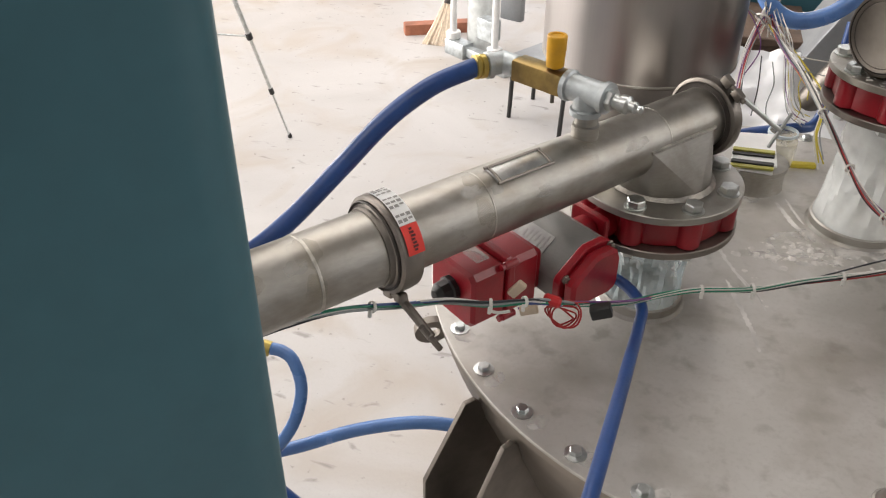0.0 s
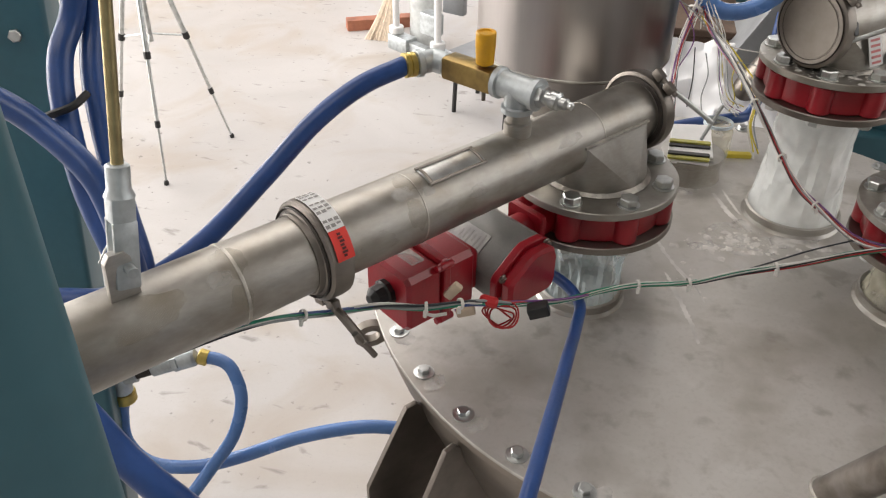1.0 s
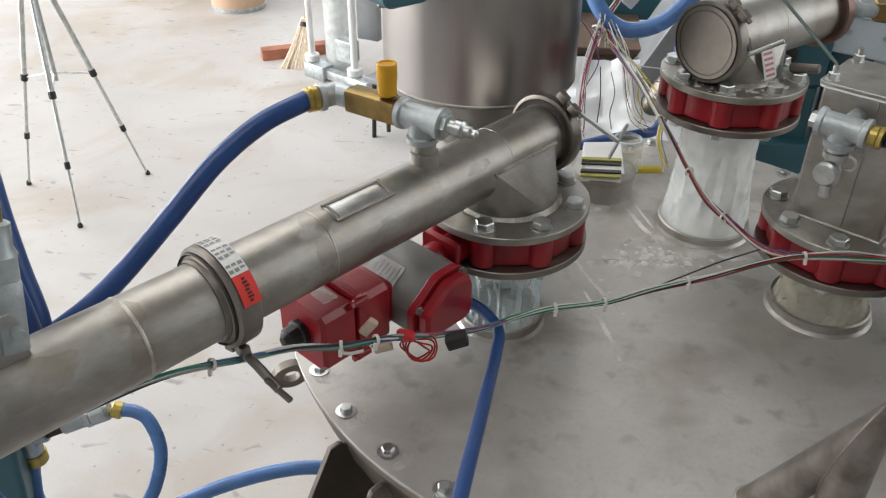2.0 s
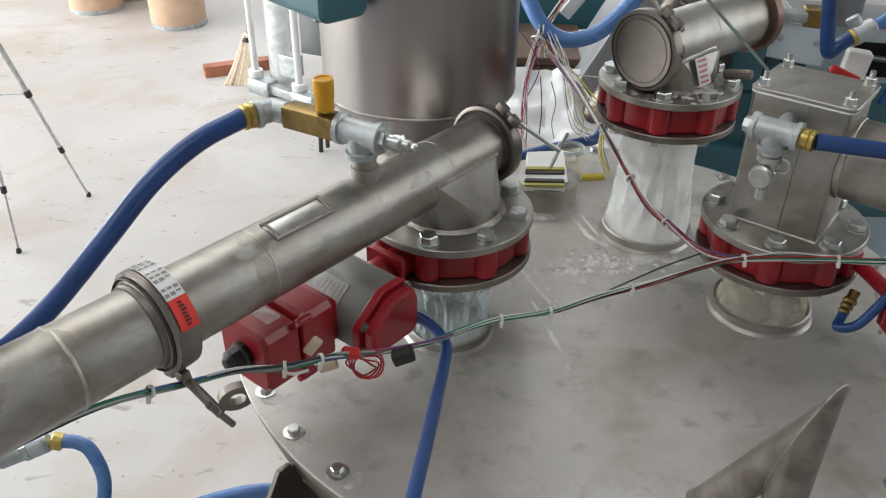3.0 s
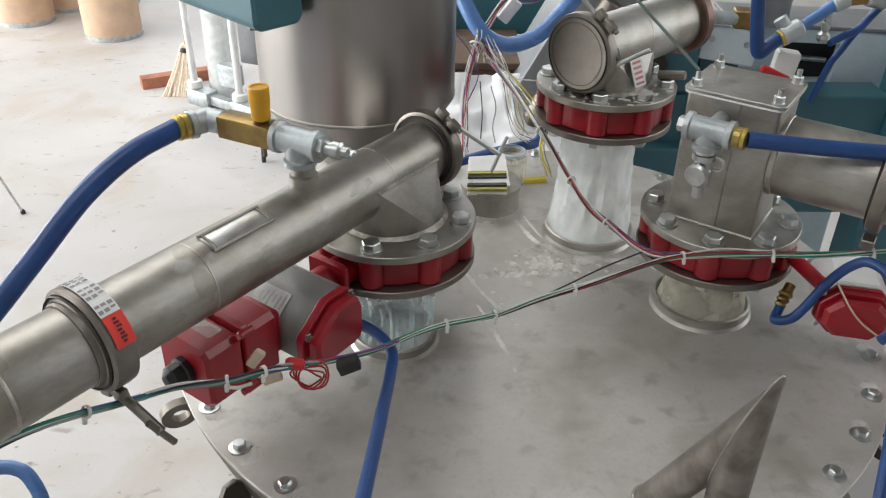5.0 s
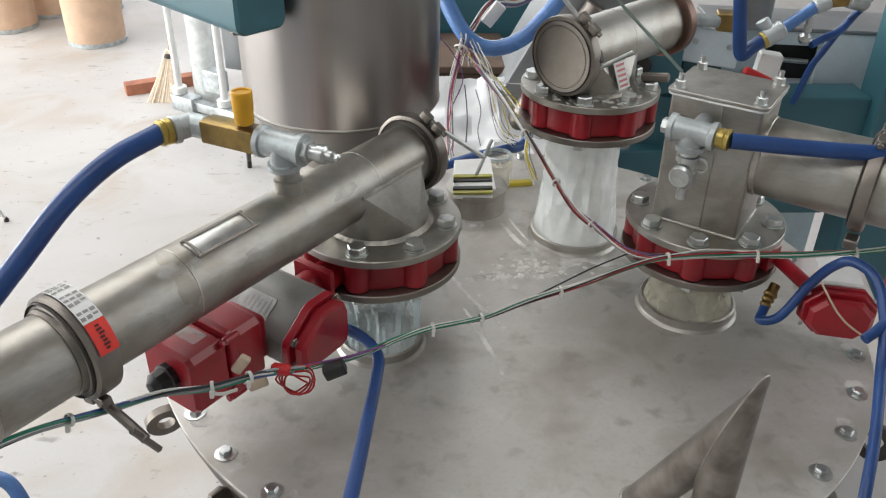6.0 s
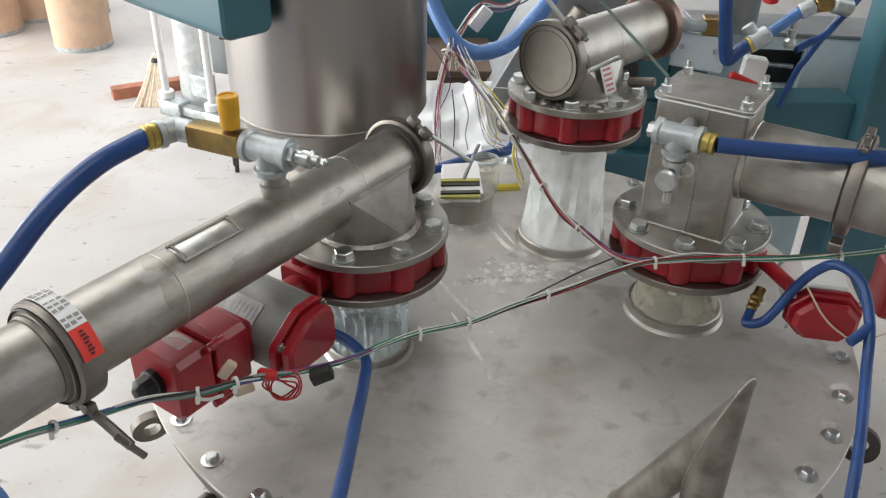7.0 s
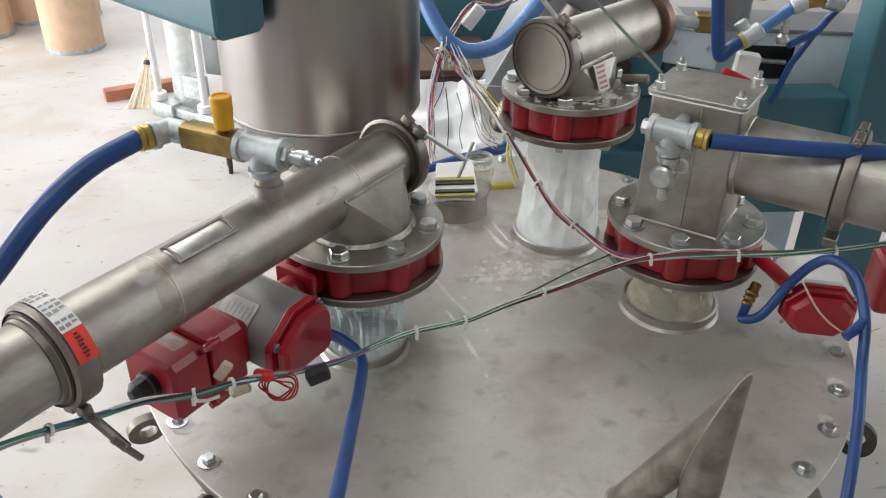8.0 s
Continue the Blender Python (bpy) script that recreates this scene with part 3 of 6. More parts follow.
part("pipe_wall", tube(on_a(-0.553), on_a(0.085), PIPE_R), PIPE_STEEL, pipe_a)
bm = bmesh.new()
ferrule(bm, frame_on(on_a(0.083), AX), PIPE_R, 1)
part("ferrule", bm, STEEL, pipe_a)
bm = bmesh.new()
ferrule(bm, frame_on(on_a(-0.540), AX), PIPE_R, -1)
part("ferrule", bm, STEEL, pipe_a)


def bead(at, axis, r, w=0.0011):
    m = frame_on(at, axis)
    return turned([(r - 0.001, -w * 1.5), (r + w * 0.4, -w), (r + w * 0.6, 0), (r + w * 0.4, w), (r - 0.001, w * 1.5)], m, 56, False, lambda a, h: 0.006 * noise.noise(Vector((9 * math.cos(a), 9 * math.sin(a), h * 50))))


for s in (-0.40, -0.045):
    part("weld_seam", bead(on_a(s), AX, PIPE_R), WELD, pipe_a, "straw-coloured weld seam")


def saddle(parent, cx, cy, z0, z1, axis, r0, half_w, half_l, shift=0.0, name="saddle_branch"):
    """Folded square-to-round branch: a flat triangle under each side and a cone at each corner."""
    bm = bmesh.new()
    ax, sd = Vector((axis[0], axis[1], 0)), Vector((axis[1], -axis[0], 0))
    c = Vector((cx, cy, 0))
    corners = [c + ax * (u * half_l + shift) + sd * (v * half_w) + Vector((0, 0, z1)) for u, v in ((1, 1), (-1, 1), (-1, -1), (1, -1))]
    mids = (90, 180, 270, 360)
    n = 10

    def foot(deg):
        a = radians(deg)
        return c + ax * (r0 * math.cos(a)) + sd * (r0 * math.sin(a)) + Vector((0, 0, z0))

    for i in range(4):
        k1, k2, mid = corners[i], corners[(i + 1) % 4], foot(mids[i])
        bm.faces.new([bm.verts.new(p) for p in (k1, k2, mid)])
        arc = [foot(mids[i] - 90 + 90 * j / n) for j in range(n + 1)]
        tip, low = bm.verts.new(k1), [bm.verts.new(p) for p in arc]
        for p, q in zip(low, low[1:]):
            bm.faces.new((tip, p, q))
    ob = part(name, bm, STEEL, parent, "folded and welded saddle branch")
    part("foot_weld", turned([(r0 - 0.001, 0.007), (r0 + 0.003, 0.0045), (r0 + 0.007, 0.0005)], pose(cx, cy, z0), 64, False, lambda a, h: 0.012 * noise.noise(Vector((12 * math.cos(a), 12 * math.sin(a), 0)))), WELD, parent)
    return ob


saddle(pipe_a, A_AT[0], A_AT[1], A_TOP + 0.0005, 1.521, AX, 0.0865, 0.0505, 0.073, -0.018)
bm = bmesh.new()
for sgn in (1, -1):
    sweep(bm, [on_a(-0.093, sgn * 0.0505, 0.009), on_a(-0.02, sgn * 0.0515, 0.0105), on_a(0.057, sgn * 0.0510, 0.0105)], 0.0030, 8, 8)
part("saddle_weld", bm, WELD, pipe_a)
# blind end with its clamp
part("end_cap", turned([(0.0, 0.0), (PIPE_R + 0.0085, 0.0), (PIPE_R + 0.0085, 0.004), (PIPE_R, 0.008), (0.0, 0.009)], frame_on(on_a(0.0965), AX), 56), STEEL, pipe_a)
pipe_clamp(pipe_a, on_a(0.0965), AX, PIPE_R, PERP * 0.55 + Vector((0, 0, 0.83)), mat=DARK_STEEL)
c0 = on_a(0.0965) + (PERP * 0.55 + Vector((0, 0, 0.83))) * (PIPE_R + 0.024)
tip = Vector((-0.062, -0.020, 1.505))
bm = bmesh.new()
rod(bm, c0, tip, 0.0042, 12, 0.001)
side = (tip - c0).normalized().cross(Vector((0.3, -0.8, 0.5))).normalized()
rod(bm, tip - side * 0.034, tip + side * 0.034, 0.0030, 10, 0.001)
part("clamp_tee_bar", bm, ZINC, pipe_a, "bright swing bolt with a tee bar")
# riveted name plate on the pipe
bm = bmesh.new()
arc = []
for i in range(9):
    a = radians(-2 + 35 * i / 8)
    arc.append((math.sin(a), math.cos(a)))
rows = []
for s in (-0.381, -0.280):
    rows.append([bm.verts.new(A_AXIS + AX * s + PERP * (PIPE_R + 0.0016) * u + Vector((0, 0, (PIPE_R + 0.0016) * v))) for u, v in arc])
for i in range(8):
    bm.faces.new((rows[0][i], rows[0][i + 1], rows[1][i + 1], rows[1][i]))
plate = part("name_plate", bm, ZINC, pipe_a, "small shiny curved name plate with a dark border")
bm = bmesh.new()
for s in (-0.376, -0.285):
    sweep(bm, [A_AXIS + AX * s + PERP * (PIPE_R + 0.0026) * u + Vector((0, 0, (PIPE_R + 0.0026) * v)) for u, v in arc], 0.0019, 6, 2)
for i in (0, 8):
    u, v = arc[i]
    rod(bm, A_AXIS + AX * -0.381 + PERP * (PIPE_R + 0.0026) * u + Vector((0, 0, (PIPE_R + 0.0026) * v)), A_AXIS + AX * -0.280 + PERP * (PIPE_R + 0.0026) * u + Vector((0, 0, (PIPE_R + 0.0026) * v)), 0.0022, 6)
part("plate_border", bm, DARK_STEEL, plate)

patch_rnd = random.Random(17)


def pipe_patch(parent, s0, deg, ds, da, mat, label):
    """An irregular thin stain wrapped on the pipe."""
    bm = bmesh.new()
    n, rows = 30, []
    wob = [patch_rnd.uniform(0.55, 1.1) for _ in range(n)]
    for k in range(1, 5):
        row = []
        for i in range(n):
            t = 2 * math.pi * i / n
            f = (k / 4) * (0.5 * wob[i] + 0.25 * wob[i - 1] + 0.25 * wob[(i + 1) % n])
            a = radians(deg + da * f * math.sin(t))
            R = PIPE_R + 0.0005
            row.append(bm.verts.new(on_a(s0 + ds * f * math.cos(t), R * math.sin(a), R * math.cos(a))))
        rows.append(row)
    bm.faces.new(rows[0])
    for p, q in zip(rows, rows[1:]):
        for i in range(n):
            j = (i + 1) % n
            bm.faces.new((p[i], p[j], q[j], q[i]))
    part("pipe_stain", bm, mat, parent, label)


for s0, deg, ds, da in ((-0.405, 12, 0.022, 26), (-0.415, 66, 0.016, 30), (-0.048, 30, 0.012, 30), (-0.25, 60, 0.06, 26), (-0.17, 25, 0.05, 22), (-0.48, 85, 0.035, 20)):
    pipe_patch(pipe_a, s0, deg, ds, da, HEAT, "straw-coloured heat stain")
for s0, deg, ds, da in ((-0.425, 28, 0.020, 14), (-0.385, 40, 0.012, 10), (-0.30, 70, 0.030, 12), (-0.12, 55, 0.030, 12)):
    pipe_patch(pipe_a, s0, deg, ds, da, RUBBED, "pale rubbed patch")
# the feed pipe that runs on towards the teal posts
feed = thing("feed_pipe", on_a(-0.8), "brushed stainless feed pipe hung from a threaded rod", "pipe", "inlet pipes")
part("pipe_wall", tube(on_a(-1.25), on_a(-0.5655), PIPE_R), PIPE_STEEL, feed)
bm = bmesh.new()
ferrule(bm, frame_on(on_a(-0.5665), AX), PIPE_R, 1)
part("ferrule", bm, STEEL, feed)
part("weld_seam", bead(on_a(-0.665), AX, PIPE_R, 0.002), WELD, feed, "straw-coloured weld seam")
for s0, deg, ds, da in ((-0.668, 20, 0.022, 34), (-0.672, 78, 0.018, 26), (-0.78, 48, 0.06, 30)):
    pipe_patch(feed, s0, deg, ds, da, HEAT, "straw-coloured heat stain")
pipe_patch(feed, -0.69, 40, 0.018, 14, RUBBED, "pale rubbed patch")
pipe_clamp(feed, on_a(-0.5445), AX, PIPE_R, PERP * 0.25 + Vector((0, 0, -1)), width=0.034)
part("clamp_lip", turned([(PIPE_R + 0.0003, -0.010), (PIPE_R + 0.0022, -0.0095), (PIPE_R + 0.0040, -0.003), (PIPE_R + 0.0085, 0.0), (PIPE_R + 0.0085, 0.004)], frame_on(on_a(-0.562), AX), 64, False), DARK_STEEL, feed, "tarnished stepped ferrule lip")
# the clamp's folded handle
hb = on_a(-0.545, 0.020, -0.070)
bm = bmesh.new()
sweep(bm, [hb, hb + Vector((0.030, -0.020, -0.012)), hb + Vector((0.062, -0.040, -0.030))], 0.0062, 8, 4)
rod(bm, hb + Vector((0.050, -0.044, -0.012)), hb + Vector((0.072, -0.034, -0.052)), 0.0045, 8)
part("clamp_handle", bm, DARK_STEEL, feed, "dark folded clamp handle")
# sticker wrapped over the clamp
def wrap(name, a0, a1, w0, w1, mat, parent, lift, label=""):
    bm = bmesh.new()
    R = PIPE_R + 0.0180 + lift
    n = 14
    rows = []
    for i in range(n + 1):
        a = radians(a0 + (a1 - a0) * i / n)
        rows.append([bm.verts.new(on_a(-0.5445 + w) + PERP * R * math.sin(a) + Vector((0, 0, R * math.cos(a)))) for w in (w0, w1)])
    for p, q in zip(rows, rows[1:]):
        bm.faces.new((p[0], p[1], q[1], q[0]))
    return part(name, bm, mat, parent, label)


tag = thing("inspection_sticker", on_a(-0.5445, 0, 0.072), "white and red printed sticker wrapped over the pipe clamp", "sticker")
wrap("white_field", -20, 43, -0.009, 0.0155, PAPER, tag, 0.0005)
wrap("red_field", 43.3, 75.5, -0.009, 0.0155, REDTAG, tag, 0.0006, "red printed field")
for i in range(10):
    a = -17.5 + 6.0 * i
    for w0, w1 in ((-0.0078, -0.0022), (-0.0005, 0.0055), (0.0075, 0.0135)):
        if i not in (3, 7):
            wrap("print_bar", a, a + 2.2 + 0.8 * ((i * 7 + int(w1 * 2000)) % 3), w0, w1, INK, tag, 0.0012)
for i in range(7):
    wrap("print_bar", 47 + 3.7 * i, 49.4 + 3.7 * i, 0.0006 - 0.001 * (i % 2), 0.0052 + 0.001 * (i % 3), TAG_INK, tag, 0.0014)
# welded lug, clevis and hanger rod
lugb = Vector((-0.708, -0.722, 1.553))
HANG = Vector((0.01, 0.25, 1.0)).normalized()
part("hanger_lug", prism(bmesh.new(), [(-0.017, 0), (0.017, 0), (0.014, 0.055), (0.008, 0.064), (-0.008, 0.064), (-0.014, 0.055)], 0.010, Matrix.Translation(lugb - PERP * 0.005) @ Matrix((AX, Vector((0, 0, 1)), PERP)).transposed().to_4x4(), 0.001), STEEL, feed, "welded hanger lug")
bm = bmesh.new()
for sgn in (-1, 1):
    block(bm, frame_on(lugb + HANG * 0.020 + PERP * 0.009 * sgn, HANG, AX), 0.006, 0.026, 0.074, 0.002)
block(bm, frame_on(lugb + HANG * 0.090, HANG, AX), 0.024, 0.026, 0.030, 0.004)
lathe(bm, [(0.016, 0.118), (0.0125, 0.126), (0.0125, 0.150), (0.010, 0.152)], frame_on(lugb, HANG), 16)
rod(bm, lugb + HANG * 0.044 - PERP * 0.022, lugb + HANG * 0.044 + PERP * 0.024, 0.006)
part("clevis", bm, GALV, feed, "cast clevis with a pin")
part("cotter_pin", sweep(bmesh.new(), [lugb + HANG * 0.044 - PERP * 0.022, lugb + HANG * 0.056 - PERP * 0.024 - AX * 0.006, lugb + HANG * 0.040 - PERP * 0.022 - AX * 0.018], 0.0013, 6, 5), ZINC, feed)
part("hanger_rod", rod(bmesh.new(), lugb + HANG * 0.150, lugb + HANG * 1.6, 0.0064), ROD_ZINC, feed, "yellow zinc-plated threaded rod")


# ---- air fitting on pipe A ----
def pipe_tee(bm, c, axis, branch, r=0.020, half=0.034, drop=0.034):
    c, axis, branch = Vector(c), Vector(axis).normalized(), Vector(branch).normalized()
    rod(bm, c - axis * half, c + axis * half, r, 24, 0.003)
    rod(bm, c, c + branch * drop, r, 24, 0.003)
    for e in (c - axis * half, c + axis * half, c + branch * drop):
        d = (e - c).normalized()
        lathe(bm, [(r, -0.010), (r + 0.0035, -0.008), (r + 0.0035, 0.0), (r - 0.004, 0.001)], frame_on(e, d), 24)
    return bm


CH = Vector((0.886, -0.464, 0)).normalized()
TC = Vector((-0.360, -0.250, 1.632))
air = thing("air_injection_fitting", on_a(-0.195, 0, PIPE_R), "galvanised tee with brass valve and grease nipple on the pipe", "fitting")
part("nipple", turned([(0.0205, 0), (0.0205, 0.020), (0.017, 0.022), (0.017, 0.045)], frame_on(on_a(-0.192, 0, PIPE_R - 0.004), (0, 0, 1)), 28), STEEL, air)
part("tee", pipe_tee(bmesh.new(), TC, CH, (0, 0, -1), 0.0195, 0.036, 0.034), GALV, air, "galvanised pipe tee")
bm = bmesh.new()
prism(bm, hexagon(0.0165), 0.010, frame_on(TC + CH * 0.036, CH), 0.001)
lathe(bm, [(0.010, 0.0), (0.010, 0.010), (0.013, 0.011), (0.013, 0.022), (0.0085, 0.025), (0.0085, 0.034), (0.005, 0.038), (0.006, 0.043), (0.002, 0.046)], frame_on(TC + CH * 0.046, CH), 18)
part("grease_nipple", bm, ZINC, air, "bright stepped grease nipple")
m = frame_on(TC - CH * 0.128, CH)
part("valve_block", block(bmesh.new(), m, 0.033, 0.033, 0.090, 0.003), BRASS, air, "square aged brass valve block")
yc = TC - CH * 0.060 + Vector((0, 0, 0.018))
bm = bmesh.new()
lathe(bm, [(0.007, 0), (0.007, 0.003), (0.0130, 0.0035), (0.0134, 0.006), (0.0134, 0.018), (0.0140, 0.020), (0.0140, 0.026), (0.0146, 0.028), (0.0146, 0.048), (0.0138, 0.0495), (0.0105, 0.0495), (0.0100, 0.0475)], pose(*yc), 24)
part("handle_cap", bm, YELLOW, air, "yellow cylindrical handle cap")
part("drain_pin", rod(bmesh.new(), TC - CH * 0.060 + Vector((0, 0, -0.018)), TC - CH * 0.060 + Vector((0, 0, -0.036)), 0.0032), DARK_STEEL, air)
EL = TC - CH * 0.152
bm = bmesh.new()
rod(bm, EL + CH * 0.026, EL - CH * 0.012, 0.0172, 24, 0.003)
out_a = Vector((-0.80, -0.60, 0.0)).normalized()
rod(bm, EL - CH * 0.004, EL + out_a * 0.030, 0.0172, 24, 0.003)
lathe(bm, [(0.0175, 0), (0.0205, 0.002), (0.0205, 0.010), (0.016, 0.011)], frame_on(EL + out_a * 0.022, out_a), 24)
part("elbow", bm, GALV, air, "galvanised elbow")
part("hose_ferrule", turned([(0.0155, 0), (0.0185, 0.002), (0.0185, 0.009), (0.0165, 0.010), (0.0185, 0.013), (0.0185, 0.018), (0.0145, 0.019)], frame_on(EL + out_a * 0.033, out_a), 24), YELLOWBRASS, air, "yellow hose ferrule")
h0 = EL + out_a * 0.050
hose("air_hose", [h0, (-0.588, -0.258, 1.615), (-0.641, -0.311, 1.578), (-0.697, -0.367, 1.516), (-0.758, -0.428, 1.450), (-0.806, -0.476, 1.413), (-0.86, -0.53, 1.392), (-0.95, -0.58, 1.38), (-1.12, -0.60, 1.36)], 0.0148, "thick blue rubber air hose arching to the tee")


# ---- valve actuator on stack A ----
def on_s(s, p, z):
    """From valve A's centre along its stem, sideways, and up."""
    return Vector((A_AT[0], A_AT[1], 0)) - AX * s + PERP * p + Vector((0, 0, z))


act = thing("valve_actuator", on_s(0.24, 0, 1.38), "grey and red electric actuator with a black indicator knob", "actuator", "valve actuators")
part("stem_neck", rod(bmesh.new(), on_s(0.095, 0, 1.383), on_s(0.19, 0, 1.383), 0.026, 24), RED, act)
part("mounting_plate", block(bmesh.new(), frame_on(on_s(0.150, 0.0, 1.383), -AX, PERP), 0.07, 0.075, 0.012, 0.006), RED, act)
m = Matrix.Translation(on_s(0.235, -0.095, 1.382)) @ Matrix((-AX, Vector((0, 0, 1)), PERP)).transposed().to_4x4()
hexish = [(-0.046, -0.028), (-0.041, -0.040), (-0.028, -0.046), (0.046, -0.046), (0.060, -0.036), (0.060, -0.002), (0.056, 0.005), (0.014, 0.036), (0.005, 0.040), (-0.030, 0.040), (-0.041, 0.034), (-0.046, 0.022)]
part("gear_housing", prism(bmesh.new(), hexish, 0.160, m, 0.0015), ALU, act, "grey cast aluminium housing with a faded label")
m2 = m @ Matrix.Translation((0, 0, 0.160))
red_cap = part("end_cap", prism(prism(bmesh.new(), [(1.03 * u, 1.03 * v) for u, v in hexish], 0.014, m2, 0.002), [(0.90 * u, 0.90 * v) for u, v in hexish], 0.024, m2 @ Matrix.Translation((0, 0, 0.0135)), 0.006), RED, act, "glossy red end cap")
part("end_cap", prism(bmesh.new(), [(1.03 * u, 1.03 * v) for u, v in hexish], 0.030, m @ Matrix.Translation((0, 0, -0.030)), 0.006), RED, act, "glossy red end cap")
for u, v in ((-0.038, -0.034), (0.052, -0.036), (-0.038, 0.030), (0.050, 0.003)):
    part("cap_screw", prism(prism(bmesh.new(), hexagon(0.0075), 0.004, m2 @ Matrix.Translation((u, v, 0.0135)), 0.001), hexagon(0.005), 0.005, m2 @ Matrix.Translation((u, v, 0.017)), 0.0005), DARK_STEEL, red_cap)
slope = math.degrees(math.atan2(0.031, -0.042)) - 180
lab_m = m @ Matrix.Translation((0.034, 0.0213, 0.074)) @ Matrix.Rotation(radians(slope), 4, "Z") @ Matrix.Rotation(radians(-90), 4, "X")
rating = part("label_plate", block(bmesh.new(), lab_m, 0.040, 0.084, 0.0010, 0.002), FADED, act, "faded grey rating label")
for k in range(6):
    part("print_bar", block(bmesh.new(), lab_m @ Matrix.Translation((-0.004 + 0.003 * (k % 2), -0.034 + 0.0085 * k, 0.0010)), 0.026 - 0.006 * (k % 3), 0.0032, 0.0004, 0.0004), INK, rating)
part("print_ring", arc_ring(bmesh.new(), lab_m @ Matrix.Translation((0.0, 0.030, 0.0010)), 0.0052, 0.0085, 0.0004, 0, 359.9, 24), INK, rating)
m3 = Matrix.Translation(on_s(0.290, 0.006, 1.380)) @ Matrix((PERP, Vector((0, 0, 1)), -AX)).transposed().to_4x4()
sw = [(-0.066, -0.040), (-0.056, -0.050), (0.028, -0.050), (0.038, -0.040), (0.038, 0.040), (0.030, 0.048), (-0.058, 0.048), (-0.066, 0.040)]
part("coupling", block(bmesh.new(), Matrix.Translation(on_s(0.292, 0, 1.382)) @ Matrix((PERP, Vector((0, 0, 1)), -AX)).transposed().to_4x4(), 0.07, 0.07, 0.03, 0.006), RED, act)
box1 = part("switch_base", prism(bmesh.new(), sw, 0.050, m3 @ Matrix.Translation((0, 0, 0.018)), 0.004), RED, act, "red switch box base")
part("switch_flange", prism(bmesh.new(), [(1.09 * u, 1.12 * v) for u, v in sw], 0.012, m3 @ Matrix.Translation((0, 0, 0.066)), 0.002), RED, act)
part("switch_cover", prism(bmesh.new(), [(0.96 * u, 0.96 * v) for u, v in sw], 0.062, m3 @ Matrix.Translation((0, 0, 0.078)), 0.006), RED, act, "red chamfered switch box cover")
for u, v in ((-0.064, -0.047), (0.038, -0.047), (0.038, 0.046), (-0.064, 0.046)):
    bm = bmesh.new()
    rod(bm, m3 @ Vector((u, v, 0.060)), m3 @ Vector((u, v, 0.086)), 0.006, 14, 0.002)
    prism(bm, hexagon(0.0055), 0.005, m3 @ Matrix.Translation((u, v, 0.086)))
    part("corner_boss", bm, RED, box1)

part("pale_patch", block(bmesh.new(), m3 @ Matrix.Translation((-0.020, 0.0462, 0.100)) @ Matrix.Rotation(radians(-90), 4, "X"), 0.060, 0.024, 0.0006, 0.003), CHALK, act, "thin pale patch on top of the cover")
kn = m3 @ Matrix.Translation((-0.012, 0.002, 0.138))
part("indicator_knob", lathe(bmesh.new(), [(0.021, 0), (0.021, 0.010), (0.018, 0.012), (0.0165, 0.026), (0.008, 0.034), (0.002, 0.035)], kn, 10), BLACK, act, "black faceted indicator knob")


# ---- inlet box and pipe on stack C ----
E1, E2 = Vector((0.813, -0.582, 0)), Vector((0.582, 0.813, 0))
CB = Vector((0.326, -0.038, 0))
MB = Matrix.Translation(CB) @ Matrix((E1, E2, Vector((0, 0, 1)))).transposed().to_4x4()
inlet = thing("inlet_box", CB + Vector((0, 0, C_TOP)), "square stainless inlet box with a gasketed bolted cover", "inlet box")
part("box_body", prism(bmesh.new(), rounded(0.146, 0.124, 0.006), 1.630 - C_TOP, MB @ Matrix.Translation((0, 0, C_TOP)), 0.0), STEEL, inlet)
part("gasket", prism(bmesh.new(), rounded(0.158, 0.136, 0.012), 0.003, MB @ Matrix.Translation((0, 0, 1.630))), PAPER, inlet, "pale gasket strip")
cover = part("cover", prism(bmesh.new(), rounded(0.160, 0.138, 0.012), 0.006, MB @ Matrix.Translation((0, 0, 1.6335)), 0.0012), STEEL, inlet, "flat stainless cover plate")
for u in (-0.064, 0.064):
    for v in (-0.053, 0.053):
        bm = bmesh.new()
        prism(bm, hexagon(0.0085, 10), 0.012, MB @ Matrix.Translation((u, v, 1.6395)), 0.001)
        rod(bm, MB @ Vector((u, v, 1.645)), MB @ Vector((u, v, 1.662)), 0.0045, 10)
        lathe(bm, [(0.0105, 0), (0.0105, 0.002)], MB @ Matrix.Translation((u, v, 1.6385)), 16)
        part("cover_nut", bm, ZINC, cover)
bm = bmesh.new()
sweep(bm, [MB @ Vector((0.012, -0.0625, z)) for z in (C_TOP + 0.005, 1.50, 1.628)], 0.0012, 6, 6)
part("seam_weld", bm, STEEL, inlet)
bm = bmesh.new()
ring = [MB @ Vector((u, v, C_TOP + 0.002)) for u, v in ((-0.073, -0.063), (0.073, -0.063), (0.073, 0.063), (-0.073, 0.063), (-0.073, -0.063))]
sweep(bm, ring, 0.0028, 6, 1, False)
part("foot_weld", bm, STEEL, inlet)
RC = 0.064
pc = CB + Vector((0, 0, 1.537))
pipe_c = thing("outlet_pipe", pc + E1 * 0.12, "large stainless pipe leaving the inlet box with a clamp joint", "pipe", "inlet pipes")
part("pipe_wall", tube(pc + E1 * 0.074, pc + E1 * 0.232, RC), STEEL, pipe_c)
part("pipe_wall", tube(pc + E1 * 0.246, pc + E1 * 0.70, RC), STEEL, pipe_c)
